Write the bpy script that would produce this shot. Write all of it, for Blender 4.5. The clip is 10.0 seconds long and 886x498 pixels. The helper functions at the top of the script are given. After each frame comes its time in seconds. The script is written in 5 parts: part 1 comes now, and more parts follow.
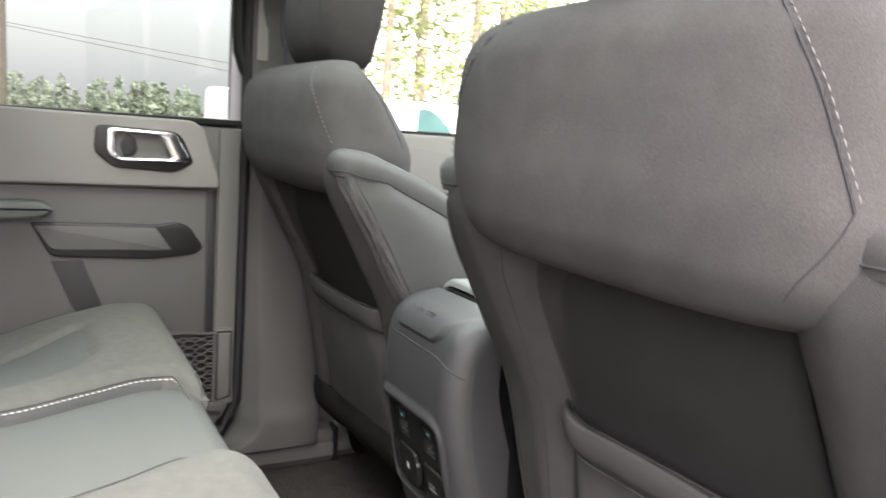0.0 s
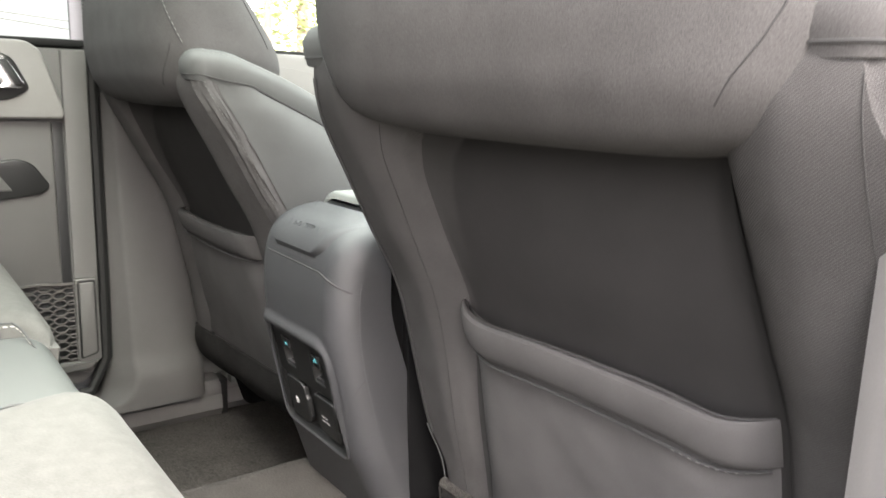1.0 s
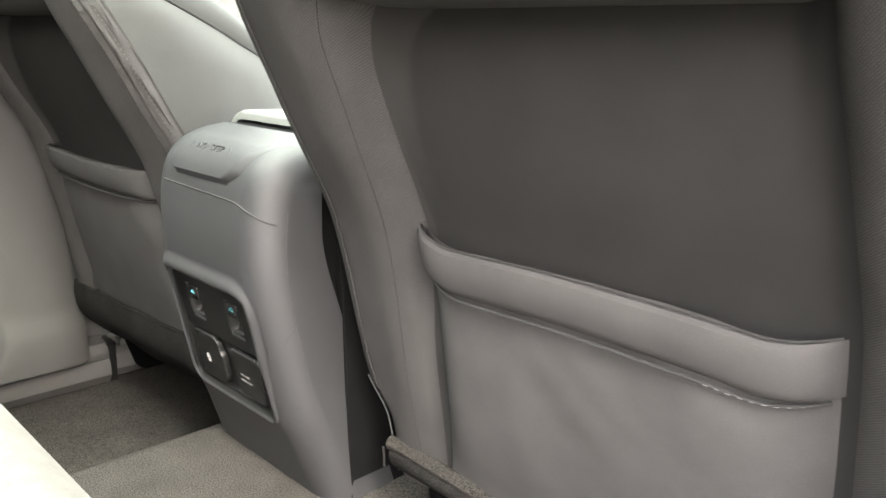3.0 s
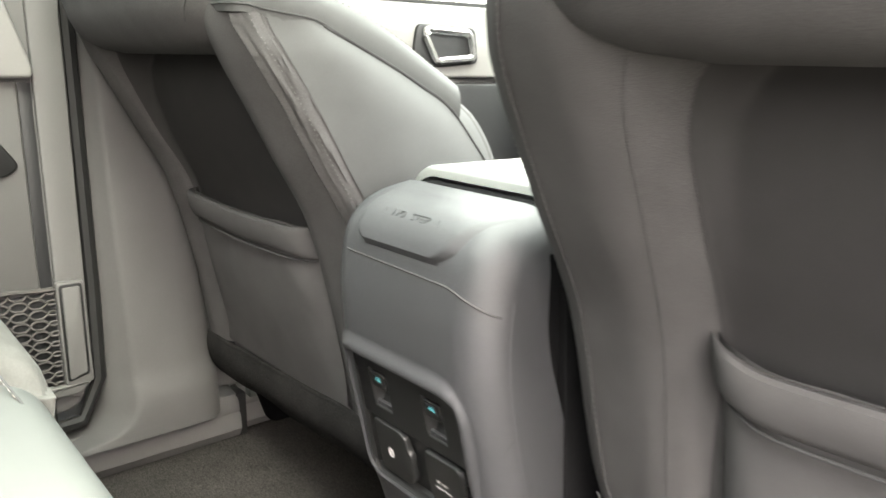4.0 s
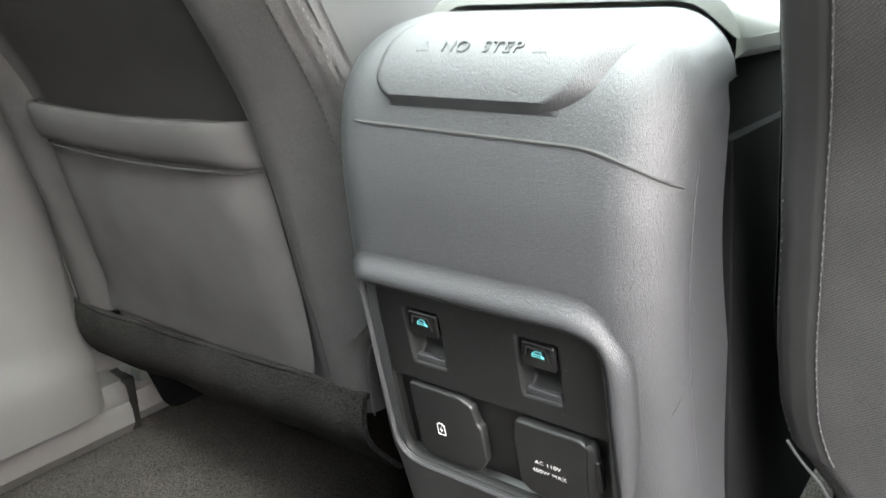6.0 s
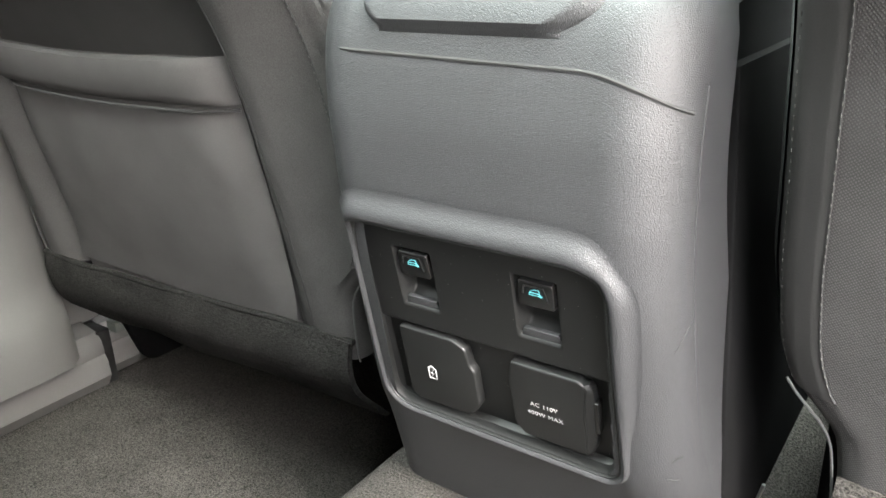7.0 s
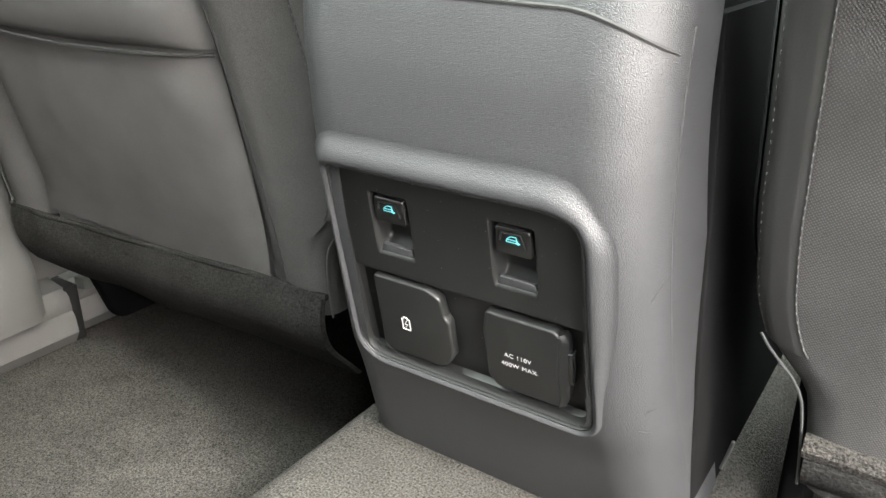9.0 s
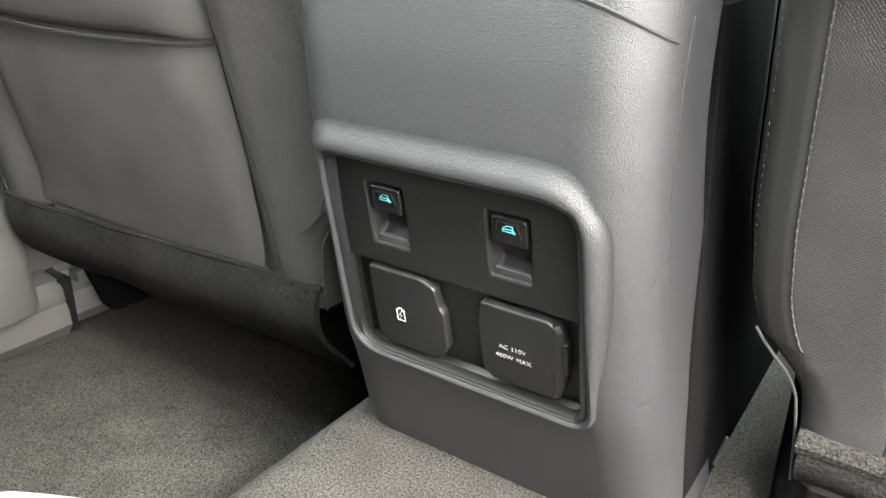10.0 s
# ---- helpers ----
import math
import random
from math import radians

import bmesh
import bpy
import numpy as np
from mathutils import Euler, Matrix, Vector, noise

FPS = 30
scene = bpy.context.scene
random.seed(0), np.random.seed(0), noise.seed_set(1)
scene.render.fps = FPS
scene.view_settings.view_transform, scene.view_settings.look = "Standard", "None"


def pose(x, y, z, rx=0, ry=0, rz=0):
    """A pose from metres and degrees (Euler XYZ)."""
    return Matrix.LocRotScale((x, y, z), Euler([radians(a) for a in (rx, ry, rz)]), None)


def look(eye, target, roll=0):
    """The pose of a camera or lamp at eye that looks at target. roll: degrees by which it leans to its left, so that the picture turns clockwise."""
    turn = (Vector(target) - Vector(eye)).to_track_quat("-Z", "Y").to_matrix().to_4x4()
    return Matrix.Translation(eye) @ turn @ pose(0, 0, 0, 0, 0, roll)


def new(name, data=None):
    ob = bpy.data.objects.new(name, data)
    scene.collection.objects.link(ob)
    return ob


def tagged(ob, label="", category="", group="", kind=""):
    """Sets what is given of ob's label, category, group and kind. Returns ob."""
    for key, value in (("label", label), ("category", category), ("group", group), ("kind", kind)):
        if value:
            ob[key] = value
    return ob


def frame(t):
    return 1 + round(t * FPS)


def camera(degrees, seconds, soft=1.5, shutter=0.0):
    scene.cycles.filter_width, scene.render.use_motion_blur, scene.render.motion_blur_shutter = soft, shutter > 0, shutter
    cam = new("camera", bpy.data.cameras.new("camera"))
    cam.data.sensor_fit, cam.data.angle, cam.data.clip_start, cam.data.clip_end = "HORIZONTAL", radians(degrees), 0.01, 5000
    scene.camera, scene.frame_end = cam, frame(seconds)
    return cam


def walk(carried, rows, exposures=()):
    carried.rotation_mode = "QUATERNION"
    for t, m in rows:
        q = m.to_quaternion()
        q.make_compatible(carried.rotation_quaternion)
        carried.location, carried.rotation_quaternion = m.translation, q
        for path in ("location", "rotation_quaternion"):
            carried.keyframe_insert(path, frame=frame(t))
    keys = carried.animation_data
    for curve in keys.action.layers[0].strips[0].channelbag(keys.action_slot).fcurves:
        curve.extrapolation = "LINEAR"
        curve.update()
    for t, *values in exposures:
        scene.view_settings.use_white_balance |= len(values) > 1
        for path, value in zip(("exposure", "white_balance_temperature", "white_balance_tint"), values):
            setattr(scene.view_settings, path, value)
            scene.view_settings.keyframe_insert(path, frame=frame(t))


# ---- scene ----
cam = camera(59.3, 10.0, shutter=0.5)
PATH = [
    (0, (0.923, -0.488, 0.772), (-0.804, 0.473, 0.467), 4.1),
    (0.5, (0.893, -0.454, 0.741), (-0.747, 0.635, 0.389), 2.7),
    (1, (0.853, -0.42, 0.686), (-0.716, 0.756, 0.29), 1.8),
    (1.5, (0.811, -0.417, 0.67), (-0.699, 0.825, 0.25), 1.9),
    (2, (0.758, -0.398, 0.656), (-0.671, 0.923, 0.193), 1.8),
    (2.2, (0.743, -0.38, 0.647), (-0.652, 0.971, 0.168), 1.6),
    (3.3, (0.698, -0.393, 0.623), (-0.662, 0.986, 0.125), 1.9),
    (3.5, (0.653, -0.397, 0.638), (-0.759, 0.935, 0.156), 1.2),
    (4, (0.518, -0.388, 0.654), (-0.974, 0.854, 0.173), 0.8),
    (4.5, (0.407, -0.362, 0.621), (-1.082, 0.876, 0.126), 0.7),
    (5, (0.315, -0.359, 0.59), (-1.063, 1.0, 0.086), -0.1),
    (5.5, (0.263, -0.353, 0.562), (-0.973, 1.122, 0.019), -0.9),
    (6, (0.237, -0.335, 0.546), (-0.929, 1.17, -0.067), -1.9),
    (6.2, (0.229, -0.329, 0.539), (-0.923, 1.177, -0.097), -2.0),
    (7.3, (0.219, -0.329, 0.528), (-0.863, 1.182, -0.212), -1.6),
    (7.5, (0.221, -0.327, 0.524), (-0.861, 1.183, -0.215), -1.5),
    (8, (0.222, -0.329, 0.521), (-0.834, 1.196, -0.226), -0.8),
    (8.5, (0.216, -0.325, 0.515), (-0.818, 1.198, -0.266), -0.4),
    (9, (0.218, -0.328, 0.513), (-0.81, 1.197, -0.272), 0.4),
    (9.5, (0.218, -0.331, 0.51), (-0.8, 1.199, -0.28), 0.6),
    (10, (0.219, -0.329, 0.506), (-0.802, 1.204, -0.274), 1.3),
]
walk(cam, [(t, look(eye, target, roll)) for t, eye, target, roll in PATH], exposures=[(0, 2.6, 6600, 13), (1, 3.25, 6700, 12), (2, 3.7, 6700, 10), (3.5, 3.75, 7000, 9), (4.5, 3.8, 6600, 10), (5.5, 4.1, 6400, 9), (6, 4.2, 6400, 8), (7.5, 4.35, 6600, 8), (10, 4.4, 6600, 7)])

# ---- world and light ----
world = bpy.data.worlds.new("overcast_sky")
scene.world = world
world.use_nodes = True
wn, wl = world.node_tree.nodes, world.node_tree.links
sky = wn.new("ShaderNodeTexSky")
sky.sky_type = "NISHITA"
sky.sun_disc = False
sky.sun_elevation = radians(41.5)
sky.sun_rotation = radians(108.4)
sky.dust_density = 6.0
sky.air_density = 1.6
cloud = wn.new("ShaderNodeMix")
cloud.data_type = "RGBA"
cloud.inputs[0].default_value = 0.85
# an overcast layer, brighter overhead than at the horizon
height = wn.new("ShaderNodeTexCoord")
axis = wn.new("ShaderNodeSeparateXYZ")
layer = wn.new("ShaderNodeMapRange")
layer.inputs[3].default_value, layer.inputs[4].default_value = 0.32, 2.3
grey = wn.new("ShaderNodeVectorMath")
grey.operation = "SCALE"
grey.inputs[0].default_value = (9.2, 8.95, 9.4)
wl.new(height.outputs["Generated"], axis.inputs[0])
wl.new(axis.outputs["Z"], layer.inputs[0])
wl.new(layer.outputs[0], grey.inputs["Scale"])
wl.new(grey.outputs[0], cloud.inputs[7])
wl.new(sky.outputs[0], cloud.inputs[6])
wl.new(cloud.outputs[2], wn["Background"].inputs[0])
wn["Background"].inputs[1].default_value = 0.21

sun = new("sun", bpy.data.lights.new("sun", "SUN"))
sun.data.energy = 1.1
sun.data.angle = radians(12)
sun.data.color = (1.0, 0.96, 0.92)
sun.matrix_world = look((3.0, -1.0, 2.8), (0, 0, 0))

# ---- materials ----


def material(name, colour, rough=0.6, metal=0.0, grain=None, bump=0.0, mottle=0.0, mottle_size=8.0, tint=None, spec=0.5, sheen=0.0, weave=None, emit=None, speck=None, detail=3.0, dist=0.0006):
    """A surface with grain (cells per metre) as relief, and mottling at a larger scale."""
    m = bpy.data.materials.new(name)
    m.use_nodes = True
    n, l = m.node_tree.nodes, m.node_tree.links
    b = n["Principled BSDF"]
    b.inputs["Roughness"].default_value = rough
    b.inputs["Metallic"].default_value = metal
    b.inputs["Specular IOR Level"].default_value = spec
    b.inputs["Base Color"].default_value = (*colour, 1)
    if sheen:
        b.inputs["Sheen Weight"].default_value = sheen
        b.inputs["Sheen Roughness"].default_value = 0.4
    if emit:
        b.inputs["Emission Color"].default_value = (*colour, 1)
        b.inputs["Emission Strength"].default_value = emit
    tc = n.new("ShaderNodeTexCoord")
    height = None
    if weave:
        mp = n.new("ShaderNodeMapping")
        mp.inputs["Rotation"].default_value = (0, radians(38), 0)
        l.new(tc.outputs["Object"], mp.inputs[0])
        waves = []
        for axis in ("X", "Z"):
            w = n.new("ShaderNodeTexWave")
            w.bands_direction = axis
            w.inputs["Scale"].default_value = weave
            w.inputs["Distortion"].default_value = 2.6
            w.inputs["Detail"].default_value = 1.0
            w.inputs["Detail Scale"].default_value = 2.0
            l.new(mp.outputs[0], w.inputs["Vector"])
            waves.append(w)
        mul = n.new("ShaderNodeMath")
        mul.operation = "MULTIPLY"
        l.new(waves[0].outputs["Fac"], mul.inputs[0])
        l.new(waves[1].outputs["Fac"], mul.inputs[1])
        height = mul.outputs[0]
    elif grain:
        g = n.new("ShaderNodeTexNoise")
        g.inputs["Scale"].default_value = grain
        g.inputs["Detail"].default_value = detail
        g.inputs["Roughness"].default_value = 0.55
        l.new(tc.outputs["Object"], g.inputs["Vector"])
        height = g.outputs["Fac"]
    if mottle or (height and weave):
        big = n.new("ShaderNodeTexNoise")
        big.inputs["Scale"].default_value = mottle_size
        big.inputs["Detail"].default_value = 5.0
        l.new(tc.outputs["Object"], big.inputs["Vector"])
        ramp = n.new("ShaderNodeMapRange")
        ramp.inputs[1].default_value, ramp.inputs[2].default_value = 0.3, 0.7
        ramp.inputs[3].default_value, ramp.inputs[4].default_value = 1 - mottle, 1 + mottle
        l.new(big.outputs["Fac"], ramp.inputs[0])
        value = ramp.outputs[0]
        if height:
            fine = n.new("ShaderNodeMapRange")
            fine.inputs[1].default_value, fine.inputs[2].default_value = (0.05, 0.8) if weave else (0.3, 0.7)
            k = speck if speck is not None else (0.2 if weave else mottle * 0.8)
            fine.inputs[3].default_value, fine.inputs[4].default_value = 1 - k, 1 + k
            l.new(height, fine.inputs[0])
            both = n.new("ShaderNodeMath")
            both.operation = "MULTIPLY"
            l.new(value, both.inputs[0])
            l.new(fine.outputs[0], both.inputs[1])
            value = both.outputs[0]
        mix = n.new("ShaderNodeVectorMath")
        mix.operation = "SCALE"
        mix.inputs[0].default_value = colour
        l.new(value, mix.inputs["Scale"])
        l.new(mix.outputs[0], b.inputs["Base Color"])
    if height and bump:
        bp = n.new("ShaderNodeBump")
        bp.inputs["Strength"].default_value = bump
        bp.inputs["Distance"].default_value = dist
        l.new(height, bp.inputs["Height"])
        l.new(bp.outputs[0], b.inputs["Normal"])
    return m


FABRIC = material("woven_grey_cloth", (0.057, 0.0555, 0.055), 0.85, grain=1300, bump=0.35, mottle=0.09, mottle_size=26, spec=0.06, speck=0.28)
TWILL = material("woven_bolster_cloth", (0.057, 0.0555, 0.055), 0.85, bump=0.5, mottle=0.09, mottle_size=26, spec=0.06, weave=230, speck=0.28)
# Cloth colour darkened for the shade under the seats.
SHADECLOTH = material("shade_black_cloth", (0.018, 0.0175, 0.017), 1.0, grain=500, bump=0.6, mottle=0.2, mottle_size=25, spec=0.04, speck=0.6, dist=0.002)
MIDTRIM = material("dark_grey_door_plastic", (0.08, 0.0777, 0.076), 0.55, grain=700, bump=0.3, mottle=0.04, mottle_size=12, spec=0.4)
VINYL = material("grey_side_cloth", (0.058, 0.0595, 0.0585), 0.62, grain=900, bump=0.12, mottle=0.05, mottle_size=25, spec=0.2)
# Dark trim whose colour also holds the shade on the passenger seat's inner edge.
STRIP = material("dark_trim_with_shade", (0.03, 0.0292, 0.0288), 0.7, grain=1100, bump=0.2, mottle=0.1, mottle_size=30, spec=0.3)
POCKET = material("pocket_cloth", (0.063, 0.0615, 0.061), 0.85, grain=1300, bump=0.3, mottle=0.09, mottle_size=20, spec=0.04)
# Seat cloth with the shade of the sunk panel put into its colour.
RECESSCLOTH = material("recess_shaded_cloth", (0.029, 0.0283, 0.0281), 0.85, grain=1500, bump=0.15, mottle=0.06, mottle_size=20, spec=0.04)
LIGHT = material("light_heather_cloth", (0.088, 0.088, 0.0815), 0.9, grain=420, bump=0.3, mottle=0.08, mottle_size=60, spec=0.1, sheen=0.05)
INSERT = material("smooth_grey_insert", (0.08, 0.085, 0.08), 0.6, grain=900, bump=0.1, mottle=0.03, mottle_size=20, spec=0.3)
STITCH = material("pale_thread", (0.5, 0.48, 0.45), 0.8)
THREAD = material("grey_thread", (0.1, 0.097, 0.094), 0.8)
SEAM = material("dark_seam", (0.02, 0.02, 0.02), 0.8)
GRAINED = material("grained_grey_plastic", (0.025, 0.0256, 0.0275), 0.46, grain=1700, bump=0.7, mottle=0.06, mottle_size=14, spec=0.6, detail=1.5, speck=0.3)
BLACK = material("satin_black_plastic", (0.007, 0.0073, 0.0073), 0.42, grain=1400, bump=0.12, mottle=0.12, mottle_size=40, spec=0.5)
GLOSS = material("black_rocker_plastic", (0.008, 0.008, 0.008), 0.25, spec=0.5)
DOORTRIM = material("grey_door_plastic", (0.096, 0.0935, 0.092), 0.55, grain=700, bump=0.3, mottle=0.04, mottle_size=12, spec=0.4)
PILLARTRIM = material("charcoal_grey_pillar_plastic", (0.068, 0.0665, 0.0655), 0.55, grain=700, bump=0.3, mottle=0.05, mottle_size=12, spec=0.25)
# Trim grey paled for the light that falls on the upper door panels.
UPPERTRIM = material("light_paled_trim", (0.19, 0.184, 0.179), 0.6, grain=800, bump=0.2, mottle=0.04, mottle_size=12, spec=0.4)
DARKTRIM = material("charcoal_plastic", (0.016, 0.0163, 0.0172), 0.5, grain=700, bump=0.25, mottle=0.06, spec=0.4)
RUBBER = material("black_rubber_seal", (0.008, 0.008, 0.008), 0.65, spec=0.3, mottle=0.15, mottle_size=30)
# Near-black colour standing for shade between console and seat and under the seats.
GAPBLACK = material("gap_shade_black", (0.005, 0.005, 0.0052), 0.9, spec=0.04, mottle=0.2, mottle_size=20)
CHROME = material("satin_chrome", (0.75, 0.75, 0.75), 0.22, metal=1.0)
STEEL = material("bare_steel", (0.45, 0.45, 0.44), 0.35, metal=1.0, mottle=0.1, mottle_size=60)
CARPET = material("dark_loop_carpet", (0.037, 0.0347, 0.0322), 1.0, grain=620, bump=1.0, mottle=0.16, mottle_size=22, spec=0.1, speck=0.95, detail=5.0, dist=0.003)
LID = material("pale_armrest_leather", (0.165, 0.17, 0.162), 0.33, grain=500, bump=0.15, mottle=0.03, spec=0.5)
HEADLINER = material("charcoal_headliner", (0.05, 0.05, 0.049), 0.95, grain=600, bump=0.2, mottle=0.03)
SCUFF = material("pale_scuff", (0.034, 0.034, 0.035), 0.8, spec=0.1)
ICON = material("lit_teal_symbol", (0.16, 0.62, 0.68), 0.4, emit=0.032)
BUTTON = material("blue_grey_button", (0.12, 0.2, 0.26), 0.35)
PRINT = material("white_print", (0.32, 0.32, 0.315), 0.6)
PAINTWHITE = material("white_car_paint", (0.8, 0.8, 0.8), 0.25, mottle=0.02)
TEALGLASS = material("tinted_car_glass", (0.035, 0.075, 0.075), 0.1, mottle=0.3, mottle_size=1.5)
GROUND = material("dry_grass_and_gravel", (0.07, 0.067, 0.055), 1.0, grain=3.0, mottle=0.3, mottle_size=0.08, spec=0.1)
BARK = material("grey_brown_bark", (0.16, 0.12, 0.09), 0.95, grain=20, bump=0.5, mottle=0.3, mottle_size=3)
NEEDLES = material("yellow_green_foliage", (0.25, 0.275, 0.11), 0.8, mottle=0.5, mottle_size=0.6)
# Distance haze is put into this foliage colour.
FARWOOD = material("haze_paled_conifer", (0.4, 0.44, 0.34), 0.9, mottle=0.4, mottle_size=0.3)
POLEWOOD = material("weathered_pole_wood", (0.2, 0.17, 0.13), 0.9, grain=15, mottle=0.2)
NETTING = material("elastic_net_cord", (0.055, 0.05, 0.048), 0.8)
BODY = material("grey_body_paint", (0.2, 0.21, 0.22), 0.4, mottle=0.04)


def pane_glass(name, tint):
    m = bpy.data.materials.new(name)
    m.use_nodes = True
    n, l = m.node_tree.nodes, m.node_tree.links
    clear, shine, fres, mixed = n.new("ShaderNodeBsdfTransparent"), n.new("ShaderNodeBsdfGlossy"), n.new("ShaderNodeFresnel"), n.new("ShaderNodeMixShader")
    clear.inputs[0].default_value = (*tint, 1)
    shine.inputs["Roughness"].default_value = 0.02
    fres.inputs["IOR"].default_value = 1.3
    l.new(fres.outputs[0], mixed.inputs[0])
    l.new(clear.outputs[0], mixed.inputs[1])
    l.new(shine.outputs[0], mixed.inputs[2])
    l.new(mixed.outputs[0], n["Material Output"].inputs[0])
    return m


GLASS = pane_glass("green_tinged_glass", (0.86, 0.95, 0.88))
ROOFGLASS = pane_glass("green_roof_glass", (0.42, 0.475, 0.43))
TINTED = pane_glass("tinted_glass", (0.16, 0.177, 0.167))

# ---- building helpers ----


def thing(name, at, label, category, group="", kind=""):
    """An Empty at a thing's base, which parents its parts."""
    ob = new(name)
    ob.location = at
    ob.empty_display_size = 0.05
    return tagged(ob, label, category, group, kind)


def link_mesh(name, geo, mat, smooth=True):
    if isinstance(geo, bmesh.types.BMesh):
        me = bpy.data.meshes.new(name)
        bmesh.ops.recalc_face_normals(geo, faces=geo.faces[:])
        geo.to_mesh(me)
        geo.free()
    elif isinstance(geo, bpy.types.Mesh):
        me = geo
    else:
        bm = bmesh.new()
        vs = [bm.verts.new(v) for v in geo[0]]
        for f in geo[1]:
            try:
                bm.faces.new([vs[i] for i in f])
            except ValueError:
                pass
        bmesh.ops.recalc_face_normals(bm, faces=bm.faces[:])
        me = bpy.data.meshes.new(name)
        bm.to_mesh(me)
        bm.free()
    me.materials.clear()
    me.materials.append(mat)
    if smooth:
        me.shade_smooth()
        me.set_sharp_from_angle(angle=radians(38))
    return new(name, me)


def part(name, geo, mat, parent, label="", smooth=True, kind=""):
    """One mesh object, given in world coordinates, under a thing or a part."""
    ob = link_mesh(name, geo, mat, smooth)
    ob.parent = parent
    top = parent
    while top.parent:
        top = top.parent
    if parent is top and parent.type == "EMPTY":
        ob.matrix_parent_inverse = Matrix.Translation(-parent.location)
    return tagged(ob, label, kind=kind)


def solid(name, geo, mat, label, category, kind="", smooth=True, group=""):
    """A thing of one mesh."""
    return tagged(link_mesh(name, geo, mat, smooth), label, category, group, kind)


def rbox(lo, hi, r=0.004, seg=2):
    """A box with rounded edges."""
    bm = bmesh.new()
    bmesh.ops.create_cube(bm, size=1.0)
    c = [(a + b) / 2 for a, b in zip(lo, hi)]
    s = [abs(b - a) for a, b in zip(lo, hi)]
    for v in bm.verts:
        v.co = Vector((c[0] + v.co.x * s[0], c[1] + v.co.y * s[1], c[2] + v.co.z * s[2]))
    r = min(r, min(s) * 0.45)
    if r > 0:
        bmesh.ops.bevel(bm, geom=bm.edges[:], offset=r, segments=seg, profile=0.5, affect="EDGES")
    return bm


def prism(poly, axis, a, b, r=0.0, seg=2):
    """An outline in the two other axes, drawn out along an axis from a to b, with rims rounded by r."""
    order = {"x": lambda p, t: (t, p[0], p[1]), "y": lambda p, t: (p[0], t, p[1]), "z": lambda p, t: (p[0], p[1], t)}[axis]
    pts = []
    for p in poly:
        if not pts or math.dist(p, pts[-1]) > 1e-6:
            pts.append(tuple(p))
    if math.dist(pts[0], pts[-1]) < 1e-6:
        pts.pop()
    n = len(pts)
    area = sum(pts[i][0] * pts[(i + 1) % n][1] - pts[(i + 1) % n][0] * pts[i][1] for i in range(n))
    if area < 0:
        pts.reverse()
    inward = []
    for i in range(n):
        p, q, o = Vector(pts[i]), Vector(pts[(i + 1) % n]), Vector(pts[i - 1])
        e1, e2 = (p - o).normalized(), (q - p).normalized()
        n1, n2 = Vector((-e1.y, e1.x)), Vector((-e2.y, e2.x))
        m = n1 + n2
        inward.append(m / max(m.dot(n1), 0.5) if m.length > 1e-6 else n1)
    lo, hi = min(a, b), max(a, b)
    r = min(r, (hi - lo) * 0.49)
    steps = [(r * (1 - math.sin(k)), r * (1 - math.cos(k))) for k in span(0, math.pi / 2, seg + 2)] if r > 0 else [(0.0, 0.0)]
    levels = [(off, lo + dep) for off, dep in steps] + [(off, hi - dep) for off, dep in reversed(steps)]
    rings = [[order((pt[0] + d.x * off, pt[1] + d.y * off), t) for pt, d in zip(pts, inward)] for off, t in levels]
    bm = bmesh.new()
    vs, fs = loft(rings)
    vv = [bm.verts.new(v) for v in vs]
    for f in fs:
        bm.faces.new([vv[i] for i in f])
    bmesh.ops.recalc_face_normals(bm, faces=bm.faces[:])
    return bm


def loft(rings, cap=True, closed=True):
    """Skins rings of points; caps by fans of one face."""
    n = len(rings[0])
    vs = [p for ring in rings for p in ring]
    fs = []
    for i in range(len(rings) - 1):
        for j in range(n if closed else n - 1):
            k = (j + 1) % n
            fs.append((i * n + j, i * n + k, (i + 1) * n + k, (i + 1) * n + j))
    if cap:
        fs.append(tuple(range(n)))
        fs.append(tuple(range((len(rings) - 1) * n, len(rings) * n)))
    return vs, fs


def tube(path, r, n=8, flat=1.0, cap=True):
    """A round cord along a path."""
    pts = [Vector(p) for p in path]
    rings, up = [], None
    for i, p in enumerate(pts):
        d = (pts[min(i + 1, len(pts) - 1)] - pts[max(i - 1, 0)]).normalized()
        if up is None:
            up = d.orthogonal().normalized()
        up = (up - d * up.dot(d)).normalized()
        side = d.cross(up)
        rr = r[i] if isinstance(r, (list, tuple)) else r
        rings.append([tuple(p + (up * math.cos(a) * flat + side * math.sin(a)) * rr) for a in (2 * math.pi * k / n for k in range(n))])
    return loft(rings, cap)


def joined(*geos):
    vs, fs = [], []
    for g in geos:
        k = len(vs)
        vs += list(g[0])
        fs += [tuple(i + k for i in f) for f in g[1]]
    return vs, fs


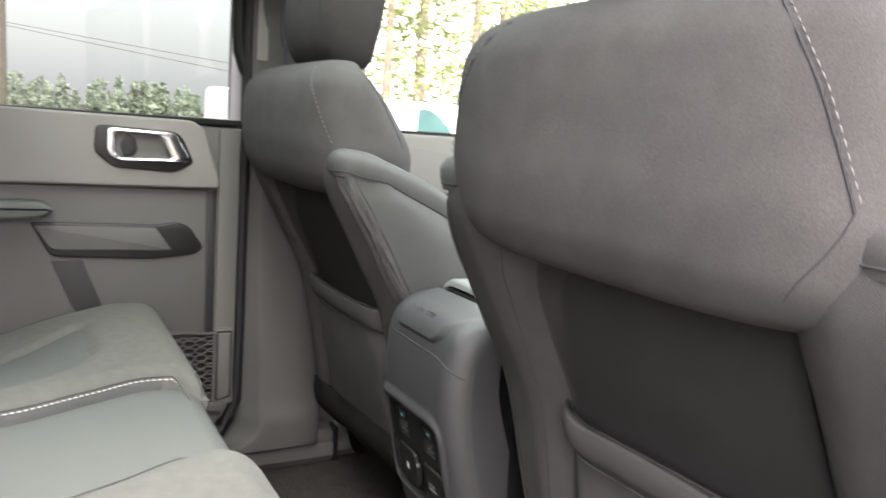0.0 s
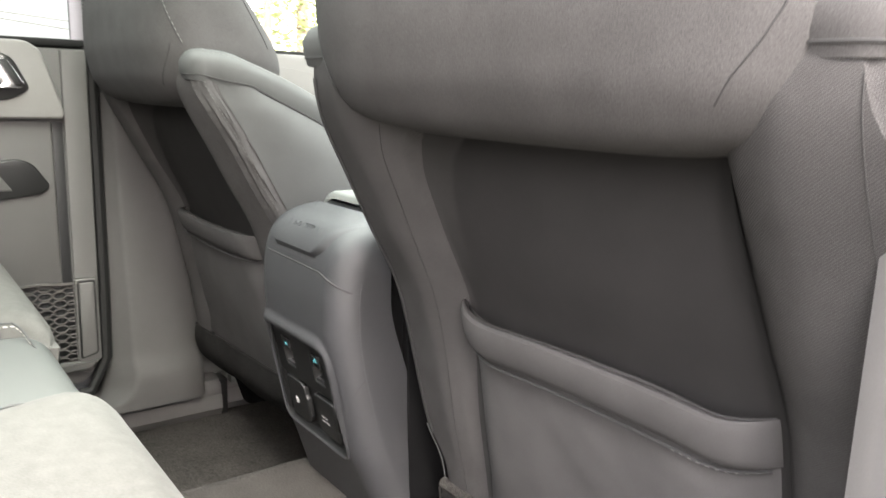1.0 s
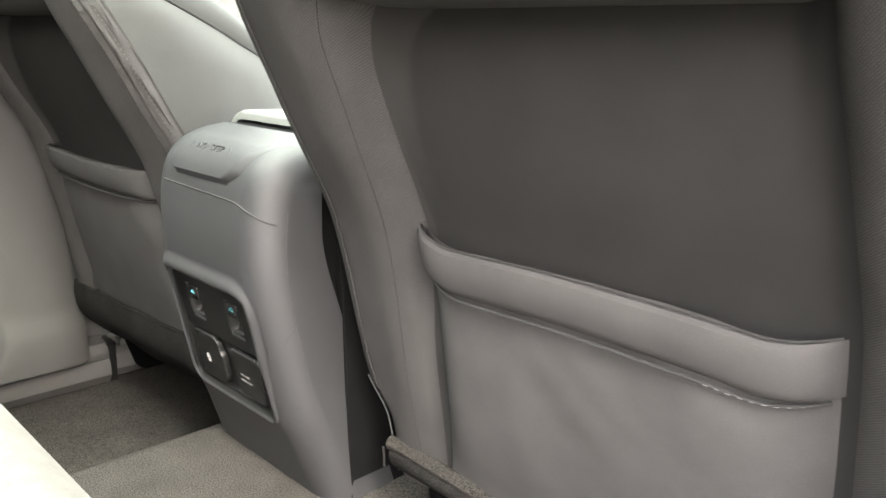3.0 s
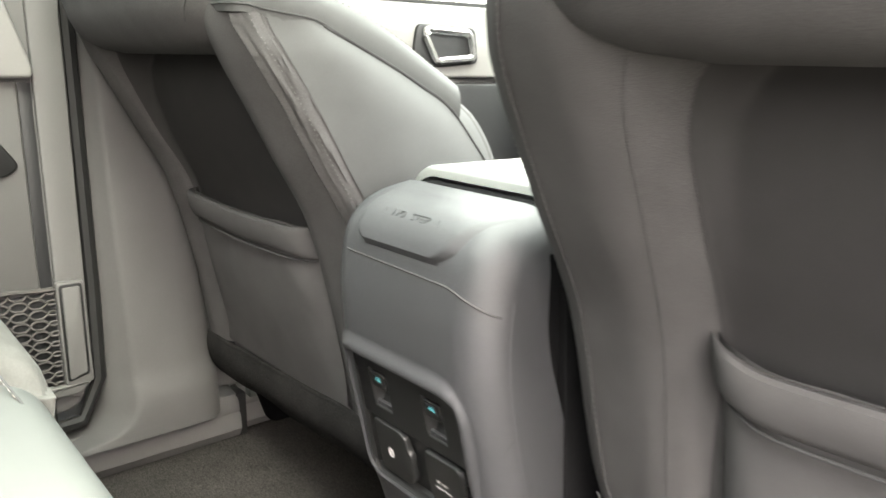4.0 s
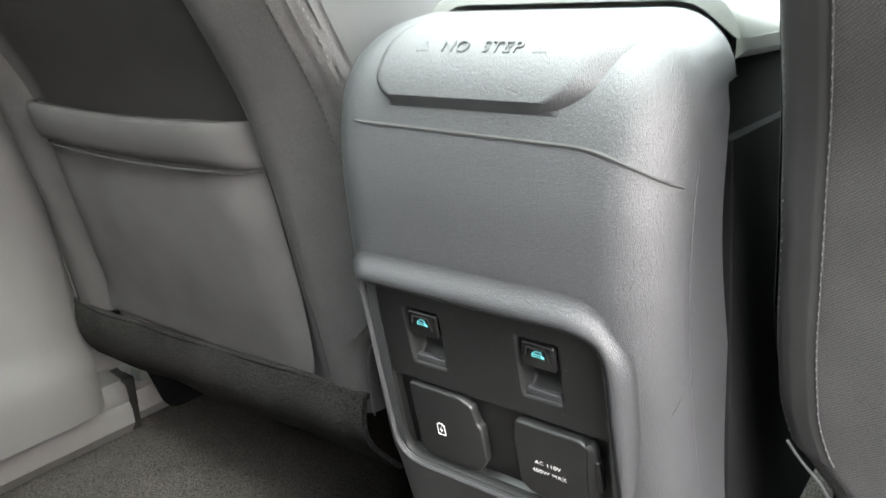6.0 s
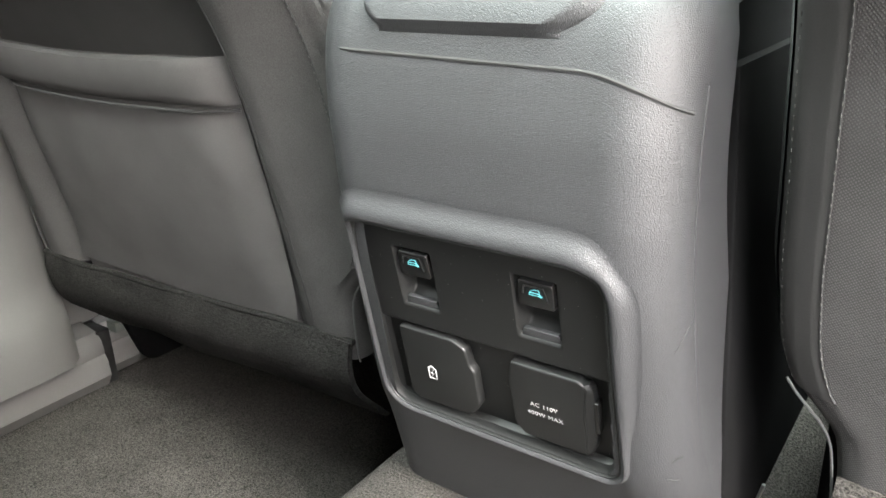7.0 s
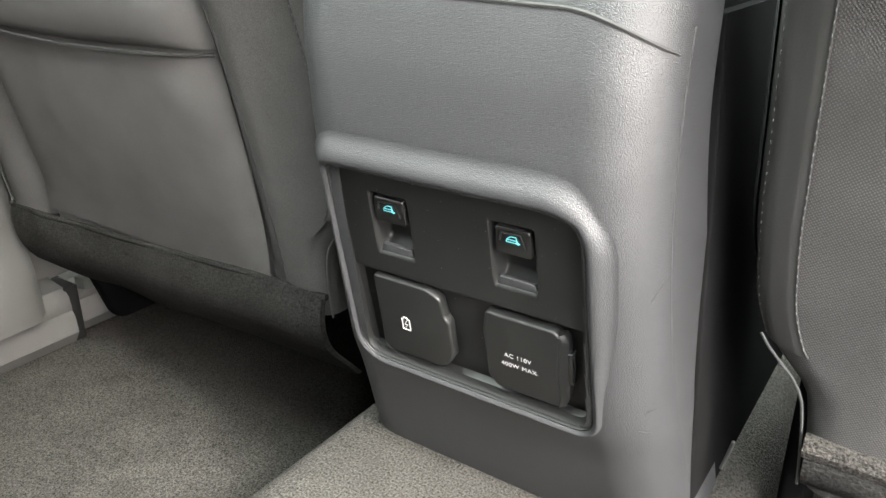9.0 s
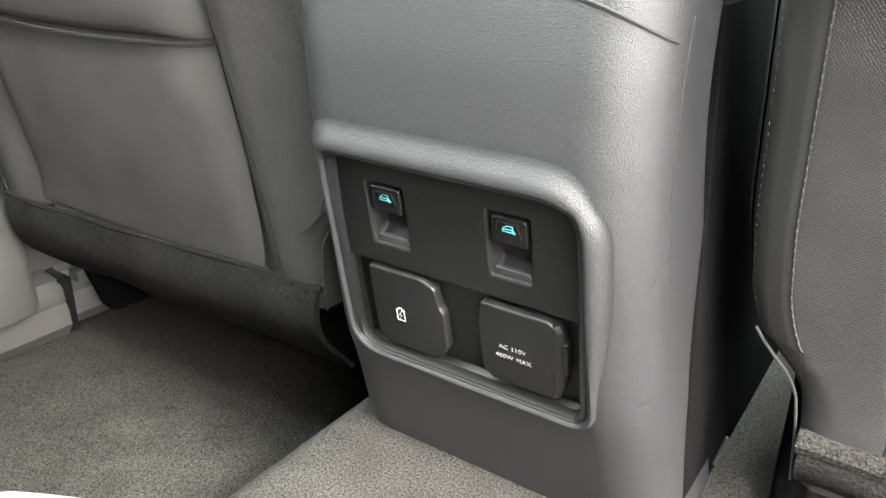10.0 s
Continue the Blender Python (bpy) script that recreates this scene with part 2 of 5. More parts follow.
def curve(*rows):
    """A smooth function through (x, y) rows."""
    xs, ys = [r[0] for r in rows], [r[1] for r in rows]
    ms = []
    for i in range(len(xs)):
        if 0 < i < len(xs) - 1:
            a = (ys[i] - ys[i - 1]) / (xs[i] - xs[i - 1])
            b = (ys[i + 1] - ys[i]) / (xs[i + 1] - xs[i])
            ms.append(0.0 if a * b <= 0 else 2 * a * b / (a + b))
        else:
            j = max(i, 1)
            ms.append((ys[j] - ys[j - 1]) / (xs[j] - xs[j - 1]))

    def f(x):
        x = min(max(x, xs[0]), xs[-1])
        i = max(k for k in range(len(xs) - 1) if xs[k] <= x)
        h = xs[i + 1] - xs[i]
        t = (x - xs[i]) / h
        return ((2 * t**3 - 3 * t**2 + 1) * ys[i] + (t**3 - 2 * t**2 + t) * h * ms[i] + (3 * t**2 - 2 * t**3) * ys[i + 1] + (t**3 - t**2) * h * ms[i + 1])

    return f


def step(a, b, x):
    t = min(max((x - a) / (b - a), 0.0), 1.0)
    return t * t * (3 - 2 * t)


def span(a, b, n):
    return [a + (b - a) * i / (n - 1) for i in range(n)]


def rounded(pts, radii, n=5):
    """An outline with its corners rounded."""
    out = []
    for i, p in enumerate(pts):
        r = radii[i] if isinstance(radii, (list, tuple)) else radii
        p, a, b = Vector(p), Vector(pts[i - 1]), Vector(pts[(i + 1) % len(pts)])
        r = min(r, (a - p).length * 0.48, (b - p).length * 0.48)
        if r <= 0:
            out.append((p.x, p.y))
            continue
        s, e = p + (a - p).normalized() * r, p + (b - p).normalized() * r
        for k in range(n + 1):
            t = k / n
            q = s * (1 - t) ** 2 + p * 2 * t * (1 - t) + e * t * t
            out.append((q.x, q.y))
    return out


def dashes(path, length, gap, r, lift=(0, 0, 0)):
    """Single stitches along a path, as one mesh."""
    pts = [Vector(p) + Vector(lift) for p in path]
    cum = [0.0]
    for a, b in zip(pts, pts[1:]):
        cum.append(cum[-1] + (b - a).length)

    def at(s):
        for i in range(len(pts) - 1):
            if s <= cum[i + 1]:
                return pts[i].lerp(pts[i + 1], (s - cum[i]) / max(cum[i + 1] - cum[i], 1e-9))
        return pts[-1]

    geos, s = [], 0.0
    while s + length < cum[-1]:
        geos.append(tube([at(s), at(s + length * 0.5), at(s + length)], [r * 0.6, r, r * 0.6], 5))
        s += length + gap
    return joined(*geos)


def super_ring(cx, w, yb, yf, z, n=4.0, count=48, tilt=0.0):
    """A rounded cross-section at a height, from back to front."""
    ym, hy = (yb + yf) / 2, (yf - yb) / 2
    out = []
    for k in range(count):
        a = 2 * math.pi * k / count
        c, s = math.cos(a), math.sin(a)
        x = math.copysign(abs(c) ** (2 / n), c) * w
        y = math.copysign(abs(s) ** (2 / n), s) * hy
        out.append((cx + x, ym + y, z + tilt * y))
    return out

# ---- cabin shell ----
FLOOR = -0.02
solid("floor", rbox((-0.785, -1.25, FLOOR - 0.03), (0.785, 1.35, FLOOR), 0.0), CARPET, "dark grey carpeted cabin floor", "floor", "structure")

tunnel_outline = rounded([(-0.24, FLOOR), (-0.13, 0.15), (0.145, 0.15), (0.25, FLOOR)], [0, 0.03, 0.03, 0], 6)
solid("tunnel", prism(tunnel_outline, "y", -0.75, 1.2), CARPET, "carpet-covered hump along the middle of the floor", "floor tunnel", "structure")



def oblong(x, y0, y1, z, r=0.05):
    return [(a, b, z) for a, b in rounded([(-x, y0), (x, y0), (x, y1), (-x, y1)], r, 4)]


roof_rings = [oblong(0.76, -1.3, 0.95, 1.22), oblong(0.5, -0.62, 0.8, 1.22), oblong(0.5, -0.62, 0.8, 1.26), oblong(0.76, -1.3, 0.95, 1.26), oblong(0.76, -1.3, 0.95, 1.22)]
solid("ceiling", loft(roof_rings, False), HEADLINER, "charcoal cloth headliner round the added roof glass", "ceiling", "structure", smooth=False)
# Roof glass out of view, added to let greenish light down into the cabin.
solid("window_roof", ([(-0.54, -0.65, 1.262), (0.54, -0.65, 1.262), (0.54, 0.82, 1.262), (-0.54, 0.82, 1.262)], [(0, 1, 2, 3)]), ROOFGLASS, "unseen green tinted roof glass, added for light from above", "window", "structure", smooth=False)
# Unseen rear wall, closed up to the roof to block light from behind.
solid("wall_rear", rbox((-0.76, -1.3, FLOOR), (0.76, -1.26, 1.22), 0.01), DARKTRIM, "plain unseen wall that keeps light out behind the rear seat", "wall", "structure")
for sx, nm in ((-1, "left"), (1, "right")):
    solid("wall_" + nm, rbox((sx * 0.84, -1.28, -0.15), (sx * 0.79, 1.4, 0.74 if sx < 0 else 0.02), 0.01), BODY, "painted outer skin of the car body", "wall", "structure")
    solid("pillar_rear_" + nm, rbox((sx * 0.78, -1.28, 0.7), (sx * 0.7, -0.99, 1.24), 0.02), DARKTRIM, "dark rear roof pillar trim", "pillar", "structure")
    solid("pillar_front_" + nm, tube([(sx * 0.72, 1.35, 0.72), (sx * 0.7, 1.1, 1.0), (sx * 0.67, 0.9, 1.24)], 0.04, 10), DARKTRIM, "dark windscreen pillar trim", "pillar", "structure")
    solid("roof_rail_" + nm, rbox((sx * 0.78, -1.28, 1.17), (sx * 0.7, 0.95, 1.24), 0.02), DARKTRIM, "dark trim along the roof edge", "trim", "structure")
solid("wall_front_right", rbox((0.72, 0.12, FLOOR), (0.78, 1.38, 0.74), 0.01), DOORTRIM, "plain grey front passenger door panel", "wall", "structure")
solid("pillar_middle_right", rbox((0.68, -0.04, FLOOR), (0.78, 0.12, 1.22), 0.02), DOORTRIM, "plain grey middle pillar trim", "pillar", "structure")
right = thing("rear_door", (0.8, -0.06, 0.0), "plain grey rear car door standing wide open", "car door")
leaf = Matrix.Translation((0.8, -0.06, 0)) @ Matrix.Rotation(radians(83), 4, "Z")
for nm, geo, mat in (("door_shell", rbox((-0.05, -0.9, 0.0), (0.05, 0.0, 0.74), 0.02), DOORTRIM), ("window_frame", prism([(-0.9, 0.74), (-0.9, 1.2), (-0.1, 1.2), (0.0, 0.76), (0.0, 0.74), (-0.06, 0.78), (-0.13, 1.16), (-0.86, 1.16), (-0.86, 0.74)], "x", -0.02, 0.02), RUBBER), ("window_pane", rbox((-0.003, -0.88, 0.72), (0.003, -0.08, 1.17), 0.0), TINTED)):
    geo.transform(leaf)
    part(nm, geo, mat, right)
solid("firewall", rbox((-0.78, 1.36, -0.1), (0.78, 1.4, 0.62), 0.01), DARKTRIM, "dark bulkhead in front of the footwells", "wall", "structure")

solid("window_windscreen", joined(loft([[(-0.68, 1.36, 0.7), (0.68, 1.36, 0.7)], [(-0.64, 0.93, 1.22), (0.64, 0.93, 1.22)]], False, False)), GLASS, "clear sloping windscreen glass", "window", "structure", smooth=False)

# ---- rear left door with its window ----
XD = -0.72
door = thing("rear_door", (XD, -0.5, 0.1), "closed grey plastic rear car door with chrome handle", "car door")
lower_outline = rounded([(-1.0, 0.1), (-0.1, 0.1), (-0.072, 0.16), (-0.07, 0.742), (-1.0, 0.752)], [0.02, 0.03, 0.02, 0.006, 0.0])
part("door_shell", prism(lower_outline, "x", -0.79, XD - 0.008, 0.004), DOORTRIM, door)
mid = rounded([(-1.0, 0.3), (-0.139, 0.3), (-0.139, 0.612), (-1.0, 0.62)], [0, 0.004, 0.004, 0])
part("middle_panel", prism(mid, "x", XD - 0.012, XD, 0.003), MIDTRIM, door, "darker grey middle door panel")
upper = rounded([(-1.0, 0.622), (-0.122, 0.616), (-0.118, 0.628), (-0.152, 0.738), (-0.175, 0.752), (-1.0, 0.762)], [0, 0.008, 0.006, 0.012, 0.01, 0])
part("upper_panel", prism(upper, "x", XD - 0.012, XD + 0.018, 0.006, 3), UPPERTRIM, door, "soft grey upper door panel")
part("dark_strip", rbox((XD - 0.012, -0.137, 0.29), (XD - 0.0055, -0.12, 0.61), 0.001), DARKTRIM, door, "narrow black groove beside the panel")
edge = rounded([(-0.118, 0.13), (-0.095, 0.12), (-0.076, 0.16), (-0.074, 0.74), (-0.118, 0.74)], [0.004, 0.02, 0.02, 0.004, 0.004])
part("edge_panel", prism(edge, "x", XD - 0.012, XD + 0.002, 0.003), DOORTRIM, door)
# bezel and handle
bez = rounded([(-0.354, 0.735), (-0.2, 0.728), (-0.172, 0.668), (-0.209, 0.647), (-0.323, 0.654), (-0.358, 0.684)], [0.012, 0.02, 0.01, 0.014, 0.014, 0.012])
bezel = part("handle_bezel", prism(bez, "x", XD + 0.014, XD + 0.022, 0.003), BLACK, door, "dark recessed handle surround")
loop_out = rounded([(-0.335, 0.731), (-0.211, 0.727), (-0.182, 0.676), (-0.19, 0.668), (-0.318, 0.667), (-0.337, 0.684)], [0.01, 0.01, 0.004, 0.004, 0.012, 0.012], 6)
loop_in = rounded([(-0.319, 0.7215), (-0.24, 0.7185), (-0.222, 0.677), (-0.226, 0.675), (-0.312, 0.674), (-0.32, 0.686)], [0.006, 0.006, 0.003, 0.003, 0.006, 0.006], 6)
sections = []
for k, (p, q) in enumerate(zip(loop_out, loop_in)):
    p, q = Vector(p), Vector(q)
    sections.append([(XD + x, *(p.lerp(q, f))) for f, x in ((0.0, 0.02), (0.0, 0.03), (0.14, 0.0345), (0.5, 0.036), (0.86, 0.0345), (1.0, 0.03), (1.0, 0.02))])
part("door_handle", loft(sections + sections[:1], False, True), CHROME, bezel, "satin chrome loop handle with a broad end")
cup = rounded([(-0.325, 0.724), (-0.236, 0.722), (-0.216, 0.673), (-0.318, 0.67), (-0.326, 0.684)], 0.006)
part("handle_cup", prism(cup, "x", XD + 0.019, XD + 0.0235, 0.001), DOORTRIM, bezel)
part("lock_lever", prism(rounded([(-0.3, 0.72), (-0.284, 0.712), (-0.28, 0.69), (-0.288, 0.678), (-0.306, 0.676), (-0.312, 0.7)], 0.005), "x", XD + 0.022, XD + 0.03, 0.003), DARKTRIM, bezel)
# pull recess and armrest
pull = rounded([(-0.466, 0.545), (-0.236, 0.54), (-0.202, 0.546), (-0.176, 0.537), (-0.147, 0.494), (-0.163, 0.48), (-0.248, 0.47), (-0.43, 0.478)], [0.006, 0.02, 0.014, 0.012, 0.01, 0.01, 0.02, 0.012])
recess = part("pull_recess", prism(pull, "x", XD - 0.002, XD + 0.007, 0.003), BLACK, door, "black door pull recess")
pullin = rounded([(-0.461, 0.539), (-0.242, 0.5345), (-0.21, 0.488), (-0.43, 0.491)], [0.006, 0.008, 0.006, 0.012])
part("pull_insert", prism(pullin, "x", XD + 0.005, XD + 0.0095, 0.002), MIDTRIM, recess)
rest = rounded([(-1.0, 0.585), (-0.446, 0.588), (-0.424, 0.574), (-0.44, 0.559), (-0.5, 0.552), (-1.0, 0.548)], [0, 0.02, 0.008, 0.012, 0.02, 0])
part("armrest", prism(rest, "x", XD - 0.002, XD + 0.05, 0.008, 3), INSERT, door, "smooth pale door armrest")
part("strap", prism([(-0.43, 0.468), (-0.375, 0.468), (-0.31, 0.3), (-0.36, 0.3)], "x", XD - 0.001, XD + 0.004, 0.001), DARKTRIM, door, "dark diagonal strap")
# map net
net_frame = part("net_frame", prism(rounded([(-0.12, 0.316), (-0.08, 0.316), (-0.078, 0.15), (-0.12, 0.15)], 0.006), "x", XD - 0.002, XD + 0.012, 0.003), DOORTRIM, door)
part("net_ledge", prism(rounded([(-0.42, 0.128), (-0.1, 0.134), (-0.08, 0.152), (-0.42, 0.148)], 0.008), "x", XD - 0.002, XD + 0.0125, 0.003), DOORTRIM, door)
part("frame_groove", prism(rounded([(-0.1165, 0.3125), (-0.0835, 0.3125), (-0.0835, 0.1645), (-0.1165, 0.1565)], 0.006), "x", XD + 0.0105, XD + 0.0132, 0.0006), BLACK, net_frame, "dark groove round the inlay")
part("frame_inlay", prism(rounded([(-0.113, 0.308), (-0.087, 0.308), (-0.087, 0.168), (-0.113, 0.16)], 0.004), "x", XD + 0.011, XD + 0.016, 0.002), DOORTRIM, net_frame)
part("net_backing", rbox((XD - 0.012, -0.42, 0.14), (XD - 0.005, -0.12, 0.305), 0.001), DARKTRIM, door)
cords = []
for i in range(10):
    z = 0.302 - i * 0.0165
    for q in (-1, 1):
        path = [(XD + 0.003 + 0.004 * math.sin((y + 0.12) * 10), y, z + q * 0.0066 * max(-1.0, min(1.0, 1.8 * math.cos((y + 0.12) * 125 + (math.pi if i % 2 else 0)))) * min(1, 0.4 + abs(y + 0.12) * 30)) for y in span(-0.12, -0.42, 61)]
        cords.append(tube(path, 0.0019, 5))
cords.append(tube([(XD + 0.004, y, 0.308 + 0.002 * math.sin(y * 60)) for y in span(-0.118, -0.42, 20)], 0.0035, 6))
part("net", joined(*cords), NETTING, door, "stretched elastic storage net", kind="stuff")
part("window_pane", [[(-0.756, -1.0, 0.75), (-0.756, -0.09, 0.75), (-0.756, -0.09, 1.2), (-0.756, -1.0, 1.2)], [(0, 1, 2, 3)]], TINTED, door, "lightly tinted side window", smooth=False)
part("belt_seal", rbox((-0.765, -1.0, 0.745), (XD - 0.004, -0.072, 0.7585), 0.003), RUBBER, door)
fr = [(-0.745, -0.046, 0.75), (-0.743, -0.047, 0.8), (-0.741, -0.053, 0.835), (-0.739, -0.067, 0.865), (-0.738, -0.08, 0.9), (-0.737, -0.083, 0.95), (-0.735, -0.085, 1.02), (-0.72, -0.095, 1.2)]
part("window_frame", tube(fr, 0.012, 10), RUBBER, door)
for y0, y1 in ((-0.07, -0.058), (-0.04, -0.018)):
    solid("trim", rbox((-0.75, y0, 0.885), (-0.734, y1, 1.2), 0.003), UPPERTRIM, "pale upright rib on the pillar", "trim", "structure")
solid("belt_trim_rear", rbox((-0.79, -1.0, 0.73), (-0.768, -0.06, 0.752), 0.003), RUBBER, "black strip below the side window", "trim", "structure")

# ---- left middle pillar, sill and seals ----
pillar_rows = curve((0.05, -0.672), (0.1, -0.676), (0.125, -0.683), (0.14, -0.692), (0.2, -0.698), (0.35, -0.706), (0.55, -0.722), (0.9, -0.735), (1.22, -0.72))
ridge_rows = curve((0.045, -0.16), (0.052, -0.1), (0.062, -0.056), (0.08, -0.03), (0.11, -0.02), (0.2, -0.02), (0.35, -0.0245), (0.5, -0.027), (0.9, -0.03), (1.22, -0.03))
rings = []
for z in span(0.045, 1.22, 80):
    xi, ry = pillar_rows(z), ridge_rows(z)
    rings.append([(xi - 0.085, ry - 0.05, z), (xi - 0.048, ry - 0.046, z), (xi - 0.03, ry - 0.036, z), (xi - 0.017, ry - 0.02, z), (xi - 0.006, ry - 0.007, z), (xi - 0.001, ry - 0.002, z), (xi, ry + 0.004, z), (xi + 0.001, ry + 0.02, z), (xi + 0.001, 0.03, z), (xi + 0.001, 0.06, z), (xi - 0.003, 0.1, z), (xi - 0.02, 0.118, z), (xi - 0.085, 0.12, z)])
solid("pillar_middle_left", loft(rings), PILLARTRIM, "grey grained trim of the middle door pillar", "pillar", "structure")
solid("door_seal", tube([(-0.735, -0.062, 1.2), (-0.735, -0.062, 0.6), (-0.725, -0.064, 0.3), (-0.72, -0.068, 0.15), (-0.715, -0.1, 0.085), (-0.715, -0.3, 0.07), (-0.715, -1.0, 0.07)], 0.011, 8), RUBBER, "black rubber seal round the door opening", "seal", "structure")
sill_rows = [(-0.75, -0.02), (-0.706, -0.018), (-0.694, 0.0), (-0.696, 0.022), (-0.701, 0.03), (-0.7, 0.036), (-0.703, 0.05), (-0.712, 0.06), (-0.75, 0.066)]
solid("sill_rear", prism(sill_rows, "y", -1.0, 0.157, 0.0), PILLARTRIM, "grey plastic door sill cover", "sill", "structure")
solid("sill_front", prism([(x - 0.02, z) for x, z in sill_rows], "y", 0.172, 1.2, 0.0), DOORTRIM, "grey plastic front door sill cover", "sill", "structure")
# Added pale piece: the lit end of the front sill put in as colour.
solid("trim", rbox((-0.722, 0.178, 0.05), (-0.7, 0.215, 0.066), 0.003), INSERT, "pale piece added for the lit sill beside the joint", "trim", "structure")
solid("sill_joint", rbox((-0.75, 0.155, -0.02), (-0.708, 0.174, 0.06), 0.002), RUBBER, "dark gap between two sill covers", "trim", "structure")
strap_rows = [(-0.715, 0.035, 1.2), (-0.7, 0.03, 0.98), (-0.7, 0.028, 0.9), (-0.703, 0.028, 0.76)]
solid("seat_belt", loft([[(x, y - 0.022, z), (x + 0.004, y - 0.022, z), (x + 0.004, y + 0.022, z), (x, y + 0.022, z)] for x, y, z in strap_rows]), DARKTRIM, "dark woven seat belt hanging along the pillar", "seat belt")

# ---- front left door ----
fd = thing("front_door", (-0.74, 0.6, 0.1), "closed grey front car door with chrome handle", "car door")
part("door_shell", rbox((-0.79, 0.13, 0.06), (-0.748, 1.34, 0.745), 0.006), DOORTRIM, fd)
part("upper_panel", prism(rounded([(0.14, 0.62), (1.3, 0.6), (1.3, 0.75), (0.14, 0.755)], 0.01), "x", -0.75, -0.725, 0.008, 3), UPPERTRIM, fd, "grey upper door panel, paled for light from the windows")
part("lower_panel", prism(rounded([(0.14, 0.12), (1.3, 0.12), (1.3, 0.59), (0.14, 0.61)], 0.02), "x", -0.752, -0.735, 0.006), DARKTRIM, fd, "dark lower door panel")
fb = part("handle_bezel", prism(rounded([(0.57, 0.715), (0.72, 0.71), (0.73, 0.64), (0.6, 0.63), (0.56, 0.66)], 0.014), "x", -0.728, -0.718, 0.003), DARKTRIM, fd)
part("door_handle", tube([(-0.714, y, z) for y, z in rounded([(0.585, 0.705), (0.7, 0.7), (0.712, 0.65), (0.612, 0.643)], 0.012) + [(0.585, 0.693)]], 0.008, 8), CHROME, fb, "satin chrome loop handle")
part("window_pane", [[(-0.766, 0.12, 0.74), (-0.766, 1.3, 0.74), (-0.766, 1.0, 1.2), (-0.766, 0.12, 1.2)], [(0, 1, 2, 3)]], GLASS, fd, "clear side window", smooth=False)
part("belt_seal", rbox((-0.772, 0.12, 0.742), (-0.745, 1.3, 0.762), 0.003), RUBBER, fd)

# ---- front seats ----
corner_y = curve((0.15, 0.115), (0.22, 0.1), (0.36, 0.07), (0.47, 0.04), (0.55, -0.002), (0.6, -0.028), (0.66, -0.06), (0.685, -0.069), (0.7, -0.071), (0.711, -0.0705), (0.72, -0.065), (0.735, -0.057), (0.748, -0.045))
front_y = curve((0.15, 0.3), (0.3, 0.3), (0.45, 0.288), (0.54, 0.26), (0.586, 0.23), (0.61, 0.198), (0.63, 0.17), (0.66, 0.12), (0.678, 0.092), (0.705, 0.03), (0.722, -0.02), (0.74, -0.03), (0.76, -0.035))
half_w = curve((0.15, 0.243), (0.23, 0.248), (0.262, 0.252), (0.275, 0.258), (0.288, 0.27), (0.3, 0.279), (0.33, 0.287), (0.38, 0.29), (0.44, 0.29), (0.52, 0.288), (0.6, 0.286), (0.65, 0.281), (0.68, 0.272), (0.69, 0.27), (0.7, 0.2685), (0.711, 0.2645), (0.718, 0.25), (0.726, 0.235), (0.736, 0.22), (0.748, 0.2))
recess_d = curve((0.15, 0.0), (0.2, 0.004), (0.25, 0.014), (0.45, 0.028), (0.52, 0.031), (0.59, 0.042), (0.63, 0.058), (0.665, 0.085), (0.8, 0.09))
sh_w = curve((0.652, 0.14), (0.658, 0.185), (0.67, 0.22), (0.7, 0.24), (0.73, 0.246), (0.75, 0.2455), (0.8, 0.2425), (0.84, 0.237), (0.866, 0.225), (0.883, 0.2), (0.893, 0.16), (0.897, 0.09))
sh_b = curve((0.652, -0.05), (0.658, -0.07), (0.67, -0.085), (0.7, -0.1), (0.75, -0.107), (0.8, -0.106), (0.84, -0.1), (0.866, -0.087), (0.883, -0.067), (0.893, -0.043), (0.897, -0.015))
sh_f = curve((0.652, 0.08), (0.704, 0.085), (0.731, 0.08), (0.79, 0.05), (0.82, 0.032), (0.854, 0.006), (0.88, -0.01), (0.897, -0.008))


EDGES = [-0.165, 0.178]
RIMS = [curve((0.2, -0.168), (0.48, -0.168), (0.57, -0.163), (0.66, -0.148)), curve((0.2, 0.174), (0.5, 0.173), (0.66, 0.163))]


WALLS = [0.024, 0.024]
SIDE = [1]
BEND = [0.26, 0.42, 0.212, 0.0]


def sunk(u, z, shift):
    """How far a point lies inside the sunk panel: 0 on the bolsters, 1 on its floor."""
    left, right = (RIMS[0](z) - u + shift + (WALLS[0] - 0.024) * 0.6) / WALLS[0], (u - RIMS[1](z) + shift + (WALLS[1] - 0.024) * 0.6) / WALLS[1]
    return 1 - step(0.0, 1.0, max(left, right))


def back_y(u, z):
    """The seat's back surface: bolsters that bend forward at both sides of a sunk middle panel."""
    a = abs(u)
    bend = max(0.0, a - (BEND[2] if u * SIDE[0] < 0 else 0.212))
    roll = (BEND[0] if u * SIDE[0] < 0 else BEND[1]) * bend * bend / (bend + 0.006) * step(0.2, 0.34, z) * step(0.8, 0.69, z) + 0.021 * (max(0.0, 0.216 - max(a, 0.157)) / 0.05) ** 1.6
    if u * SIDE[0] < 0:
        roll -= BEND[3] * step(0.165, 0.19, a) * step(0.25, 0.34, z)
    flat = sunk(u, z, 0.017)
    return corner_y(z) - 0.004 + roll * (1 - flat) + recess_d(z) * flat


def panel_y(u, z):
    """The cloth lining of the sunk panel and its walls."""
    return back_y(u, z) - 0.0025


